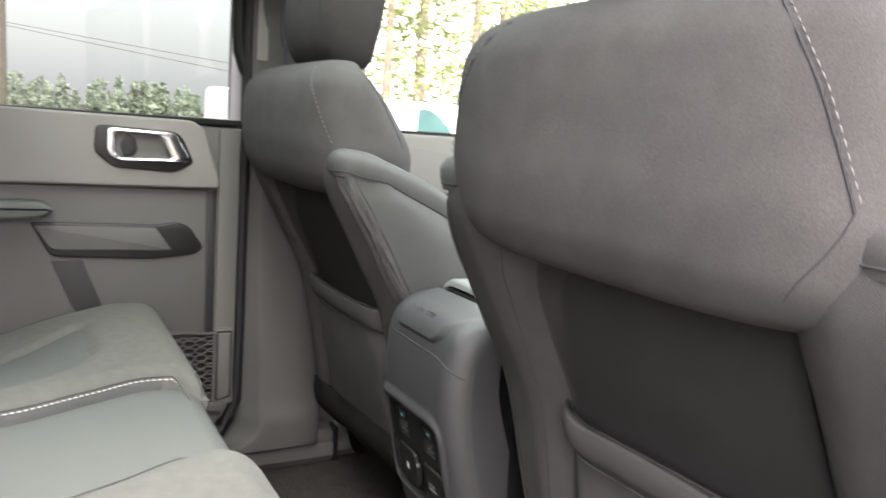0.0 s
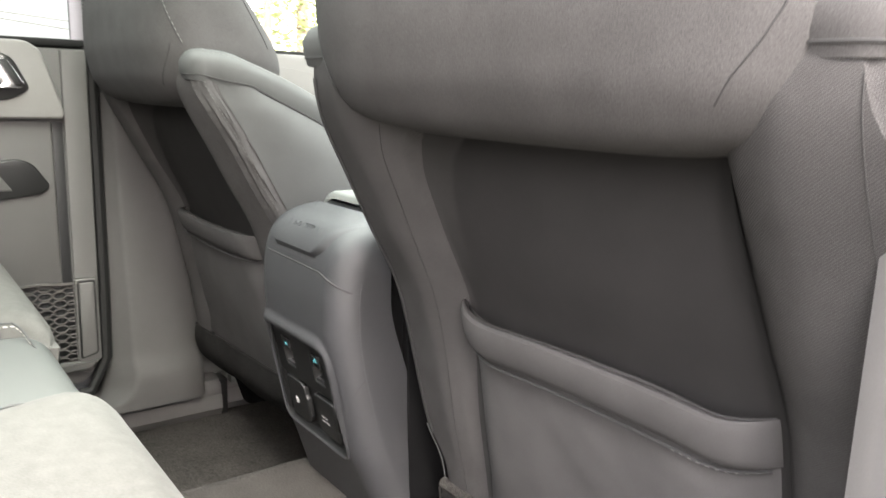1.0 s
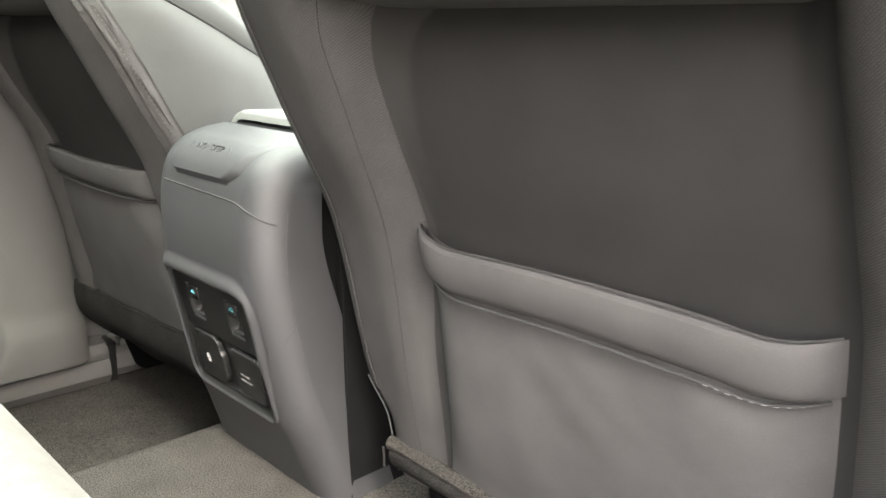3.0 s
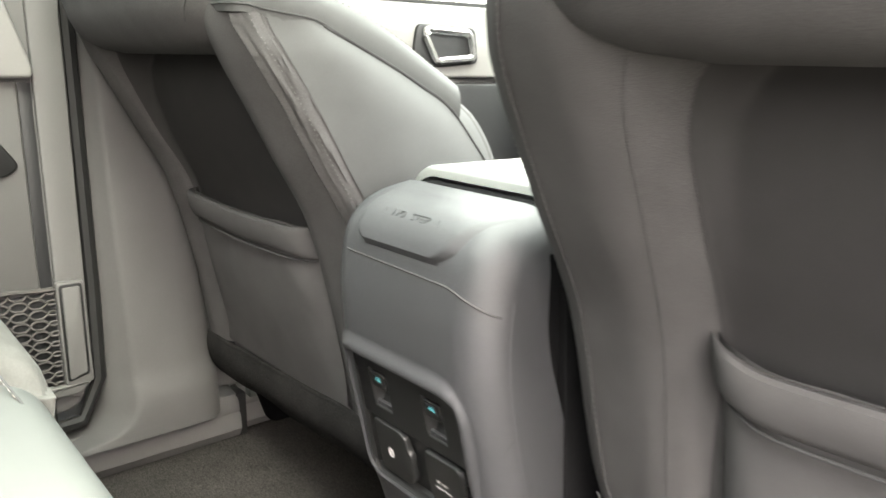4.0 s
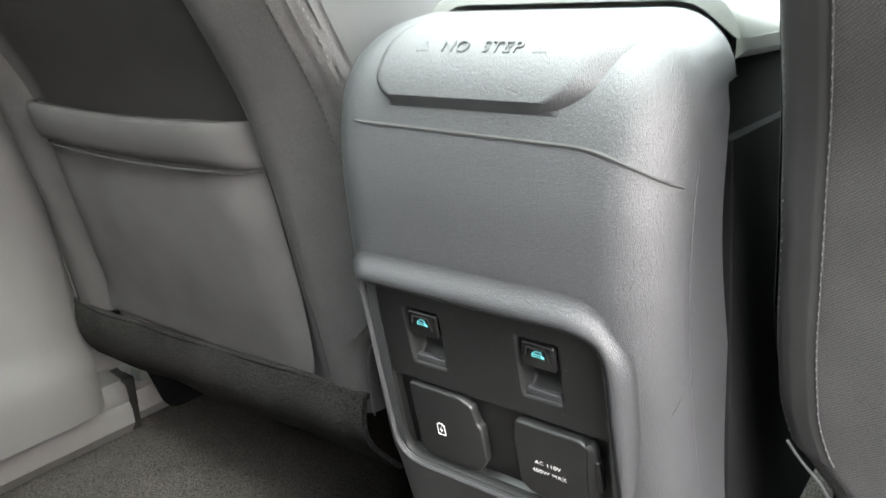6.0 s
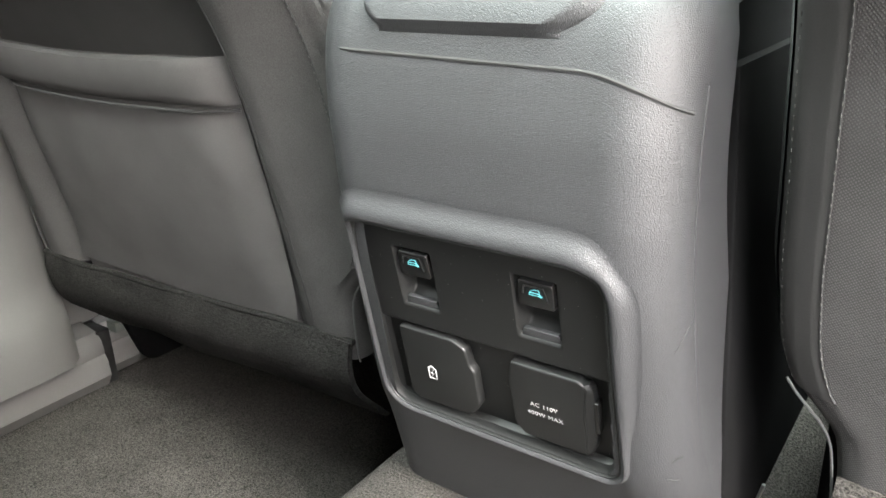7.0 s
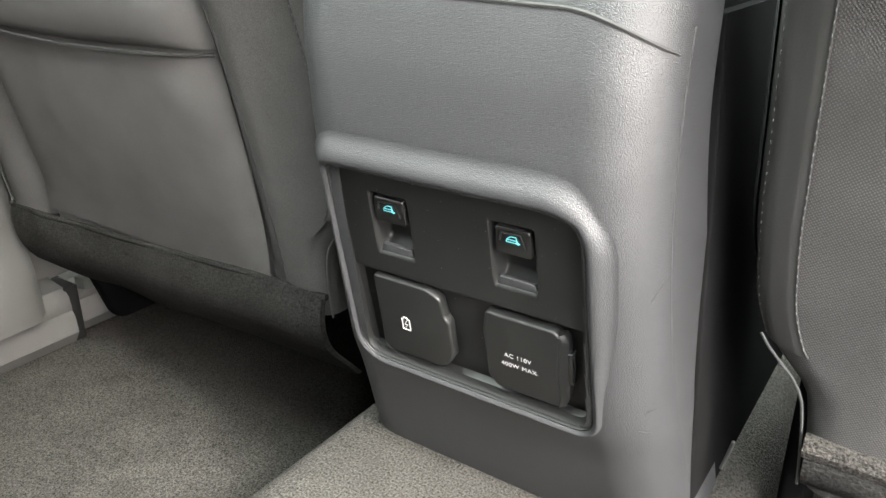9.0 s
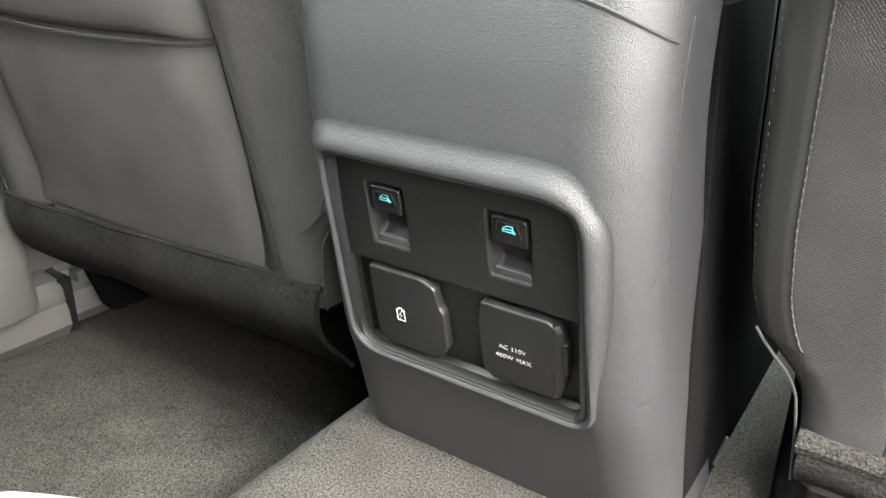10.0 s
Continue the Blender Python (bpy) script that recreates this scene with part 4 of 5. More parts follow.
fs = [f for f in fs if not all((i // wide, i % wide) in hole for i in f)]
for side, edge_pts in ((-1, inner_l), (1, inner_r)):
    k = len(vs)
    base = [p for p in edge_pts if p[1] < 0.1]
    keep = [i for i, p in enumerate(base) if i == 0 or p[2] > base[i - 1][2] + 1e-4]
    a = [base[i] for i in keep]
    vs = vs + a + [(p[0], max(depth_y(p[2]), p[1] + 0.004), p[2]) for p in a]
    n = len(a)
    fs = fs + [(k + i, k + i + 1, k + n + i + 1, k + n + i) for i in range(n - 1)]
cap = part("rear_cover", (vs, fs), GRAINED, console, "grained grey plastic rear cover")


def cover_point(x, s, lift=0.0):
    """A point on the rear cover, s along its profile, lifted off it."""
    dy, dz = prof_y(min(s + 0.002, cum[-1])) - prof_y(s - 0.002), prof_z(min(s + 0.002, cum[-1])) - prof_z(s - 0.002)
    ln = math.hypot(dy, dz)
    return (x, prof_y(s) - dz / ln * lift, prof_z(s) + dy / ln * lift)


# raised step pad
def profile_at(z):
    return min(span(cum[9], cum[-1], 600), key=lambda q: abs(prof_z(q) - z))


s0, s1 = profile_at(0.4935), profile_at(0.5335)
rows = []
for v in [-0.075, -0.05, -0.02, 0.0, 0.03, 0.06] + span(0.1, 1.0, 22):
    s = s0 + (s1 - s0) * v
    low = step(-0.05, 0.03, v)
    fade = 1 - step(0.35, 1.0, v)
    r0 = 0.012 * (1 - min(max(v, 0) / 0.2, 1)) ** 2
    left, right = -0.0595 + r0 - 0.002 * v, 0.056 - r0 + 0.03 * max(v, 0) ** 1.1
    hgt = 0.0058 * low * fade
    row = [(left - 0.006, -0.0012), (left - 0.0035, 0.001 * low * fade), (left - 0.001, hgt * 0.85), (left + 0.001, hgt)]
    row += [(x, hgt) for x in span(left + 0.004, right - 0.003, 30)]
    row += [(right - 0.0005, hgt * 0.97), (right + 0.0025, hgt * 0.75), (right + 0.006, hgt * 0.4), (right + 0.0095, hgt * 0.08), (right + 0.012, -0.0012)]
    flat_w = cap_w(prof_z(s)) - RC
    row = [(x, h - RC * (1 - math.sqrt(max(0.0, 1 - (max(0.0, x - CX - flat_w) / RC) ** 2)))) for x, h in row]
    rows.append([cover_point(x, s, h if v > -0.06 else -0.0012) for x, h in row])
part("step_pad", loft(rows, False, False), GRAINED, cap, "raised pad on the cover")

# flange round the switch panel
corner_pts = rounded([(-0.0815, HB), (XR + 0.0025, HB), (XR + 0.001, HT + 0.0005), (-0.0795, HT + 0.0005)], [0.021, 0.014, 0.025, 0.012], 12)
outline = []
for i, p in enumerate(corner_pts):
    q = corner_pts[(i + 1) % len(corner_pts)]
    k = max(1, int(math.dist(p, q) / 0.008))
    outline += [(p[0] + (q[0] - p[0]) * j / k, p[1] + (q[1] - p[1]) * j / k) for j in range(k)]
rings = []
for i, p in enumerate(outline):
    a, b = Vector(outline[i - 1]), Vector(outline[(i + 1) % len(outline)])
    t = (b - a).normalized()
    nx, nh = t.y, -t.x
    top = max(0.0, nh) ** 1.5
    east = max(0.0, nx) ** 1.5 * step(-0.13, -0.02, p[1])
    big = max(top, 0.75 * east)
    reach, crest = 0.0045 + 0.0135 * big, 0.0055 + 0.005 * big
    ring = []
    for f, d in ((-0.0012, -0.004), (-0.0008, 0.003), (0.0, crest - 0.002), (0.0012, crest - 0.0005), (0.0028, crest)):
        ring.append((f, d))
    for f in span(0.25, 1.0, 6):
        ring.append((0.0028 + (reach - 0.0028) * f, crest + (0.003 - crest) * step(0, 1, f)))
    rings.append([on_panel(p[0] + nx * f, p[1] + nh * f, d) for f, d in ring])
rings.append(rings[0])
part("panel_flange", loft(rings, False, False), GRAINED, cap, "flared rim round the switch panel")
liner = []
for i, p in enumerate(outline):
    t = (Vector(outline[(i + 1) % len(outline)]) - Vector(outline[i - 1])).normalized()
    nx, nh = t.y, -t.x
    top, east = max(0.0, nh) ** 1.5, max(0.0, nx) ** 1.5 * step(-0.13, -0.02, p[1])
    crest = 0.0055 + 0.005 * max(top, 0.75 * east)
    liner.append([on_panel(p[0] + nx * f, p[1] + nh * f, d) for f, d in ((-0.0062, -0.0008), (-0.004, 0.0006), (-0.0026, 0.002), (-0.0018, crest * 0.55), (-0.0014, crest - 0.0022), (-0.0009, crest - 0.0014), (0.0002, crest - 0.0018))])
liner.append(liner[0])
# joint line under the step pad
joint = []
for x in span(-0.098, 0.112, 60):
    z = 0.481 - 0.0045 * (x + 0.098) / 0.21 - 0.017 * (max(0.0, x - 0.062) / 0.05) ** 2
    s = min(span(0, cum[-1], 400), key=lambda q: abs(prof_z(q) - z) + (0 if prof_y(q) < 0.02 else 1))
    w = cap_w(z)
    over = max(0.0, abs(x - CX) - (w - RC))
    a = math.asin(min(over / RC, 0.999))
    joint.append((x, prof_y(s) + RC * (1 - math.cos(a)) - 0.0002, z))
part("cover_joint", tube(joint, 0.001, 6), SEAM, cap, "fine joint across the cover")


def text_mesh(body, size, depth, matrix, spacing=1.0):
    fc = bpy.data.curves.new("text", "FONT")
    fc.body, fc.size, fc.extrude, fc.align_x, fc.align_y = body, size, depth, "CENTER", "CENTER"
    fc.space_character = spacing
    tmp = bpy.data.objects.new("text", fc)
    me = bpy.data.meshes.new_from_object(tmp)
    me.transform(matrix)
    bpy.data.objects.remove(tmp)
    return me


def frame_at(x, z):
    """A frame on the upper cover with its face outwards."""
    s = min(span(cum[9], cum[-1], 400), key=lambda q: abs(prof_z(q) - z))
    dy, dz = prof_y(s + 0.003) - prof_y(s - 0.003), prof_z(s + 0.003) - prof_z(s - 0.003)
    up = Vector((0, dy, dz)).normalized()
    out = Vector((1, 0, 0)).cross(up)
    o = Vector((x, prof_y(s), z)) + out * 0.0051
    return Matrix(((1, up.x, out.x, o.x), (0, up.y, out.y, o.y), (0, up.z, out.z, o.z), (0, 0, 0, 1)))


part("raised_text", text_mesh("NO  STEP", 0.0108, 0.0011, frame_at(0.003, 0.5175), 1.12), GRAINED, cap, "raised words NO STEP", smooth=False)
for x in (-0.034, 0.039):
    tri = prism([(-0.004, -0.003), (0.004, -0.003), (0.0, 0.004)], "z", -0.0004, 0.0008)
    tri.transform(frame_at(x, 0.5175))
    part("raised_triangle", tri, GRAINED, cap, smooth=False)

# black switch panel: a plate with sunk wells
WELLS = [(-0.0408, -0.0125), (0.0397, -0.0125)]


def plate_depth(x, h):
    d = 0.0
    for wx, wh in WELLS:
        i = min(0.0135 - abs(x - wx), 0.0215 - abs(h - wh))
        if i > 0:
            fall = min(1.0, i / 0.0035)
            d = -0.011 * fall * (0.35 + 0.65 * step(-0.034, -0.024, h))
    low = min(-0.0475 - h, h + 0.1165, x + 0.0785, 0.081 - x)
    if low > 0:
        d = -0.006 * step(0, 0.004, low)
    return d


rows = []
for h in span(HT - 0.0005, HB + 0.001, 150):
    row = []
    for x in span(-0.0805, XR, 168):
        row.append(on_panel(x, h, plate_depth(x, h)))
    rows.append(row)
vs, fs = loft(rows, False, False)
n = len(rows[0])
hs, xs = span(HT - 0.0005, HB + 0.001, 150), span(-0.0805, XR, 168)
fs = [f for f in fs if panel_inside(xs[f[0] % n], hs[f[0] // n]) > -0.0005]
plate = part("switch_panel", (vs, fs), BLACK, console, "satin black switch panel")
part("panel_lip", loft(liner, False, False), BLACK, plate, "black rounded lip round the panel")


rng = random.Random(31)
flecks = []
for _ in range(120):
    x, h, q, r = rng.uniform(-0.076, 0.079), rng.uniform(HB + 0.008, HT - 0.004), rng.uniform(0, 3.1), rng.uniform(0.00008, 0.00026)
    lift = plate_depth(x, h) + 0.0003
    ring = [(x + r * math.cos(q + a) * rng.uniform(0.7, 2.0), h + r * math.sin(q + a), lift) for a in (0, 1.6, 3.1, 4.7)]
    flecks.append(panel_geo((ring, [(0, 1, 2, 3)])))
part("dust", joined(*flecks), PRINT, plate, "pale dust specks", smooth=False, kind="stuff")


def window_icon(x, h, d):
    """The outline of a car window with an arrow beside it."""
    w = rounded([(-0.0036, -0.0012), (-0.003, 0.0008), (-0.0006, 0.0024), (0.0026, 0.0024), (0.0026, -0.0012)], 0.0006, 3)
    geos = [tube([on_panel(x + a, h + b, d) for a, b in w + w[:2]], 0.00016, 5)]
    geos.append(tube([on_panel(x + a, h + b, d) for a, b in ((-0.003, 0.0003), (0.002, 0.0003))], 0.00016, 5))
    geos.append(tube([on_panel(x + a, h + b, d) for a, b in ((0.0034, -0.002), (0.0022, 0.0006), (0.0044, -0.0014), (0.002, -0.0012))], 0.00016, 5))
    return joined(*geos)


for wx, wh in WELLS:
    sw = part("window_switch", panel_slab(rounded([(wx - 0.0098, 0.0068), (wx + 0.0112, 0.0068), (wx + 0.0115, -0.0098), (wx - 0.0105, -0.0098)], 0.002), -0.006, 0.0008, 0.0012, 3), GLOSS, plate, "black window rocker switch")
    lip = [on_panel(wx + a, b, 0.0013) for a, b in ((-0.0065, -0.001), (-0.0055, 0.0042), (0.006, 0.0042), (0.0085, -0.004))]
    part("switch_edge", tube(lip, 0.0005, 5), BLACK, sw)
    part("window_symbol", window_icon(wx + 0.0008, 0.0, 0.0011), ICON, sw, "lit teal car window symbol")
    fl = [(wx - 0.0125, -0.0328), (wx + 0.0128, -0.0328), (wx + 0.0108, -0.0275), (wx - 0.0105, -0.0275)]
    part("well_floor", panel_slab(fl, -0.0048, -0.0015, 0.0006), GRAINED, plate)

usb_poly = rounded([(-0.0615, -0.0508), (-0.0215, -0.0508), (-0.0125, -0.0555), (-0.0108, -0.068), (-0.0078, -0.072), (-0.0075, -0.098), (-0.0135, -0.1075), (-0.0215, -0.11), (-0.058, -0.11), (-0.0625, -0.105)], 0.0022)
usb = part("charge_port_door", panel_slab(usb_poly, -0.005, 0.0022, 0.0014, 3), BLACK, plate, "black flap over the charging ports")
bat = [(-0.0028, -0.0048), (0.0028, -0.0048), (0.0028, 0.0034), (0.0014, 0.0034), (0.0014, 0.0046), (-0.0014, 0.0046), (-0.0014, 0.0034), (-0.0028, 0.0034)]
geos = [tube([on_panel(-0.041 + a, -0.0827 + b, 0.0024) for a, b in bat + bat[:1]], 0.00035, 5), tube([on_panel(-0.041 + a, -0.083 + b, 0.0024) for a, b in ((0.0008, 0.0024), (-0.0011, -0.0004), (0.0011, -0.0004), (-0.0008, -0.003))], 0.00032, 5)]
part("battery_symbol", joined(*geos), PRINT, usb, "white battery symbol")
ac_poly = rounded([(0.0195, -0.052), (0.063, -0.052), (0.067, -0.056), (0.0652, -0.08), (0.0658, -0.097), (0.0642, -0.1075), (0.0235, -0.1075), (0.0175, -0.1), (0.0168, -0.066)], 0.0022)
ac = part("outlet_door", panel_slab(ac_poly, -0.005, 0.003, 0.0016, 3), BLACK, plate, "black flap over the mains outlet")
edge_in, edge_out = curve((-0.1072, 0.0634), (-0.097, 0.065), (-0.08, 0.0644), (-0.056, 0.0662), (-0.0535, 0.0652)), curve((-0.1072, 0.0672), (-0.1, 0.0698), (-0.08, 0.0709), (-0.058, 0.0708), (-0.0535, 0.068))
part("flap_edge", loft([[on_panel(edge_in(h), h, -0.003), on_panel(edge_in(h), h, 0.0024), on_panel(edge_in(h) + 0.0008, h, 0.003), on_panel(edge_out(h) - 0.0006, h, 0.0012), on_panel(edge_out(h), h, 0.0004), on_panel(edge_out(h), h, -0.004)] for h in span(-0.0535, -0.1072, 20)]), BLACK, ac, "sloping edge of the flap")
part("outlet_latch", panel_slab([(0.0706, -0.065), (0.0732, -0.065), (0.0732, -0.0875), (0.0706, -0.0875)], -0.004, 0.0022, 0.0006), GLOSS, ac)
part("print_line", text_mesh("AC 110V", 0.0043, 0.00005, PANEL @ Matrix.Translation((0.0394, -0.0793, 0.0036)), 1.12), PRINT, ac, "white print AC 110V", smooth=False)
part("print_line", text_mesh("400W MAX", 0.0043, 0.00005, PANEL @ Matrix.Translation((0.0398, -0.0862, 0.0036)), 1.12), PRINT, ac, "white print 400W MAX", smooth=False)

# moulding line and scuffs on the corner
def corner_point(a, z, lift=0.0):
    s = min(span(0, cum[12], 500), key=lambda q: abs(prof_z(q) - z))
    r, k = RC + lift, radians(a)
    return (CX + cap_w(z) - RC + r * math.sin(k), prof_y(s) + RC - r * math.cos(k), z)


part("moulding_line", tube([corner_point(86, z, 0.0001) for z in span(0.47, 0.15, 40)], 0.0004, 5), GRAINED, cap)
for k, run in enumerate(((90, 0.356, 58, 0.337), (47, 0.262, 60, 0.268), (40, 0.25, 52, 0.2525))):
    part("scuff", tube([corner_point(run[0] + (run[2] - run[0]) * f, run[1] + (run[3] - run[1]) * f + 0.002 * math.sin(f * 3 + k), 0.0) for f in span(0, 1, 9)], [0.0001, 0.0002, 0.00025, 0.0003, 0.00025, 0.0003, 0.0002, 0.0002, 0.0001], 5), SCUFF, cap, "pale scuff on the plastic")

# body, armrest lid and gap
def arch(w, top, foot, r, n=8):
    return [(CX - w - 0.012, foot), *[(CX - w + r - r * math.cos(a), top - r + r * math.sin(a)) for a in span(0, math.pi / 2, n)], *[(CX + w - r + r * math.sin(a), top - r + r * math.cos(a)) for a in span(0, math.pi / 2, n)], (CX + w + 0.012, foot)]


# Blackened for gap shade; the board beside it is added to darken the gap.
part("console_body", prism(arch(0.096, 0.538, 0.1, 0.034), "y", 0.0695, 0.62, 0.002), GAPBLACK, console, "console side blackened for the shade in the gap")
part("gap_shade_board", prism([(0.1, 0.0), (0.136, 0.0), (0.13, 0.18), (0.11, 0.47), (0.1, 0.47)], "y", 0.084, 0.7, 0.002), GAPBLACK, console)
# A glint in the gap, set in as a steel strip.
part("rail_glint", tube([(0.1375, 0.125, 0.176), (0.1405, 0.122, 0.19), (0.1435, 0.118, 0.204)], 0.0012, 6), STEEL, console, "thin steel strip standing for a glint beside the console")
part("front_body", prism(arch(0.1, 0.44, 0.1, 0.03), "y", 0.62, 1.15), DARKTRIM, console)
lid_rows = []
for y, k in ((0.081, 0.004), (0.083, 0.0015), (0.089, 0.0), (0.3, 0.003), (0.44, 0.006), (0.452, 0.007), (0.456, 0.0085)):
    def bow(w, top, r):
        return [(CX - w, 0.522), *[(CX - w + r - r * math.cos(a), top - r + r * math.sin(a)) for a in span(0, math.pi / 2, 9)], *[(CX + w - r + r * math.sin(a), top - r + r * math.cos(a)) for a in span(0, math.pi / 2, 9)], (CX + w, 0.522)]
    o = bow(0.106 - k, 0.5515 - k, 0.036) + list(reversed(bow(0.1, 0.5455 - k, 0.034)))
    lid_rows.append([(x, y, z) for x, z in o])
part("armrest_lid", loft(lid_rows), LID, console, "pale padded armrest lid")

# ---- rear seat ----
rear = thing("rear_seat", (0, -0.5, FLOOR), "light heather cloth rear bench with smooth grey inserts", "car seat")


def cushion(left, right, y0, y1, top, r, lift=None):
    """A padded block between two side edges (functions of y): rounded shoulders, straight sides."""
    nx, ny = 52, 60
    rows = []
    for j in range(ny + 1):
        y = y0 + (y1 - y0) * (1 - (1 - j / ny) ** 1.6)
        a, b = left(y), right(y)
        row = []
        for i in range(nx + 1):
            x = a + (b - a) * i / nx
            ex, ey = 1 - min(max(min(x - a, b - x) / r, 0), 1), 1 - min(max((y1 - y) / r, 0), 1)
            z = top - r * (1 - math.sqrt(max(0, 1 - min(1.0, ex * ex + ey * ey))))
            if lift:
                z += lift(x, y)
            row.append((x, y, z))
        rows.append(row)
    vs, fs = loft(rows, False, False)
    n = nx + 1
    loop = [j * n for j in range(ny + 1)] + [ny * n + i for i in range(1, n)] + [j * n + nx for j in range(ny - 1, -1, -1)] + [i for i in range(nx - 1, 0, -1)]
    k = len(vs)
    vs = vs + [(vs[i][0], vs[i][1] - (0.03 if vs[i][1] > y1 - 0.001 else 0), 0.12) for i in loop]
    fs = fs + [(loop[i], loop[(i + 1) % len(loop)], k + (i + 1) % len(loop), k + i) for i in range(len(loop))]
    return vs, fs


def flat(x):
    return lambda y: x


inner_left = curve((-0.95, -0.12), (-0.51, -0.165), (-0.4, -0.215), (-0.32, -0.25), (-0.28, -0.245), (-0.24, -0.225))
inner_right = curve((-0.95, 0.14), (-0.5, 0.105), (-0.4, 0.068), (-0.33, 0.03), (-0.28, 0.018), (-0.235, 0.03))
inset_l, inset_r = curve((-0.95, -0.47), (-0.51, -0.52), (-0.37, -0.62)), curve((-0.95, -0.19), (-0.51, -0.24), (-0.37, -0.37))


def corner_in(y, end=-0.376, r=0.034):
    """How far the insert's sides draw in towards its rounded front corners."""
    k = min(max((y - end + r) / r, 0.0), 1.0)
    return r * (1 - math.sqrt(1 - k * k))


seat_fall = curve((-0.95, -0.1), (-0.517, -0.048), (-0.46, -0.03), (-0.42, -0.018), (-0.36, -0.004), (-0.32, 0.003), (-0.235, 0.0))


def sag(x, y):
    """The cushion falls to the rear on the door side."""
    return seat_fall(y) * step(-0.22, -0.6, x)


def left_relief(x, y):
    inside = min(x - inset_l(y) - corner_in(y), inset_r(y) - corner_in(y) - x, -0.374 - y)
    return sag(x, y) - 0.014 * step(-0.004, 0.016, inside)


cu = part("seat_cushion", cushion(flat(-0.722), inner_left, -0.95, -0.235, 0.386, 0.045, left_relief), LIGHT, rear, "light heather cloth seat cushion")
part("insert_panel", cushion(lambda y: inset_l(y) + corner_in(y) + 0.003, lambda y: inset_r(y) - corner_in(y) - 0.003, -0.95, -0.379, 0.3765, 0.012, sag), INSERT, cu, "smooth grey insert")
st = [(inner_left(y) - 0.004, y, 0.376) for y in span(-0.6, -0.285, 24)] + [(inner_left(y) + 0.002 + 0.07 * k, y, 0.374 - 0.03 * k) for k, y in zip(span(0.1, 1, 8), span(-0.278, -0.262, 8))]
part("seam", tube(st, 0.0013, 6), VINYL, cu)
part("stitching", dashes([(x + 0.003, y + 0.001, z - 0.004) for x, y, z in st], 0.0055, 0.003, 0.001), STITCH, cu, "pale stitches along the cushion edge", kind="stuff")
facing = [[(inner_left(y) + o, y, z) for o, z in ((-0.0045, 0.3752), (-0.001, 0.371), (0.0025, 0.363), (0.003, 0.34))] for y in span(-0.6, -0.3, 30)]
part("side_facing", loft(facing, False, False), VINYL, cu, "smooth grey facing below the seam")
cr = part("seat_cushion", cushion(inner_right, flat(0.722), -0.95, -0.232, 0.386, 0.05), LIGHT, rear, "light heather cloth seat cushion")
for off in (0.0, 0.011):
    st = []
    for y in span(-0.62, -0.33, 20):
        st.append((inner_right(y) + 0.03 + off, y, 0.383))
    for q in span(0.1, 1, 16):
        st.append((0.06 + off + 0.16 * q * q, -0.33 + (0.052 - off) * math.sin(q * math.pi / 2), 0.3835 - 0.004 * q))
    part("seam", tube(st, 0.0011, 6), VINYL, cr)
part("middle_cushion", cushion(lambda y: inner_left(y) - 0.03, lambda y: inner_right(y) + 0.03, -0.95, -0.243, 0.357, 0.035), INSERT, rear, "smooth grey middle seat")
part("seat_base", rbox((-0.7, -1.0, FLOOR), (0.7, -0.3, 0.14), 0.01), CARPET, rear)
part("backrest", rbox((-0.7, -1.2, 0.3), (0.7, -0.98, 0.95), 0.05, 4), FABRIC, rear)

# ---- dashboard and steering ----
dash_outline = rounded([(0.98, 0.3), (1.36, 0.2), (1.36, 0.72), (1.15, 0.76), (0.98, 0.7), (0.94, 0.6), (0.95, 0.45)], 0.03)
dash = thing("dashboard", (0, 1.15, 0.2), "dark dashboard with a small silver start button", "dashboard")
part("dash_body", prism(dash_outline, "x", -0.72, 0.72, 0.006), DARKTRIM, dash)
pod = part("switch_pod", rbox((-0.66, 0.89, 0.478), (-0.51, 0.96, 0.545), 0.012, 3), BLACK, dash, "black knob panel")
knob = part("light_knob", tube([(-0.612, 0.895, 0.51), (-0.612, 0.878, 0.51), (-0.612, 0.874, 0.51), (-0.612, 0.876, 0.51)], [0.021, 0.02, 0.016, 0.013], 20), CHROME, pod, "silver rotary light knob")
part("knob_centre", tube([(-0.612, 0.88, 0.51), (-0.612, 0.8735, 0.51), (-0.612, 0.872, 0.51)], [0.0125, 0.012, 0.009], 16), BLACK, knob)
for k in range(3):
    part("dimmer_key", rbox((-0.585 + k * 0.022, 0.884, 0.49), (-0.57 + k * 0.022, 0.892, 0.53), 0.002), DARKTRIM, pod)
part("screen_frame", rbox((-0.27, 0.9, 0.52), (-0.12, 0.95, 0.6), 0.006), BLACK, dash)
part("start_button", tube([(-0.2, 0.9, 0.57), (-0.2, 0.89, 0.57)], 0.015, 16), BUTTON, dash, "round blue-grey start button")
wheel = thing("steering_wheel", (-0.455, 0.8, 0.55), "pale leather steering wheel with silver spokes", "steering wheel")
WC, tl = Vector((-0.442, 0.818, 0.715)), radians(22)
ax, az = Vector((1, 0, 0)), Vector((0, math.sin(tl), math.cos(tl)))
rimp = [tuple(WC + ax * math.cos(a) * 0.185 + az * math.sin(a) * 0.18) for a in span(0, 2 * math.pi, 49)]
part("rim", tube(rimp, 0.016, 12), LID, wheel, "pale leather rim")
wn_ = Vector((0, -math.cos(tl), math.sin(tl)))


def on_wheel(a, b, k=0.0):
    return tuple(WC + ax * a + az * b + wn_ * k)


hub = []
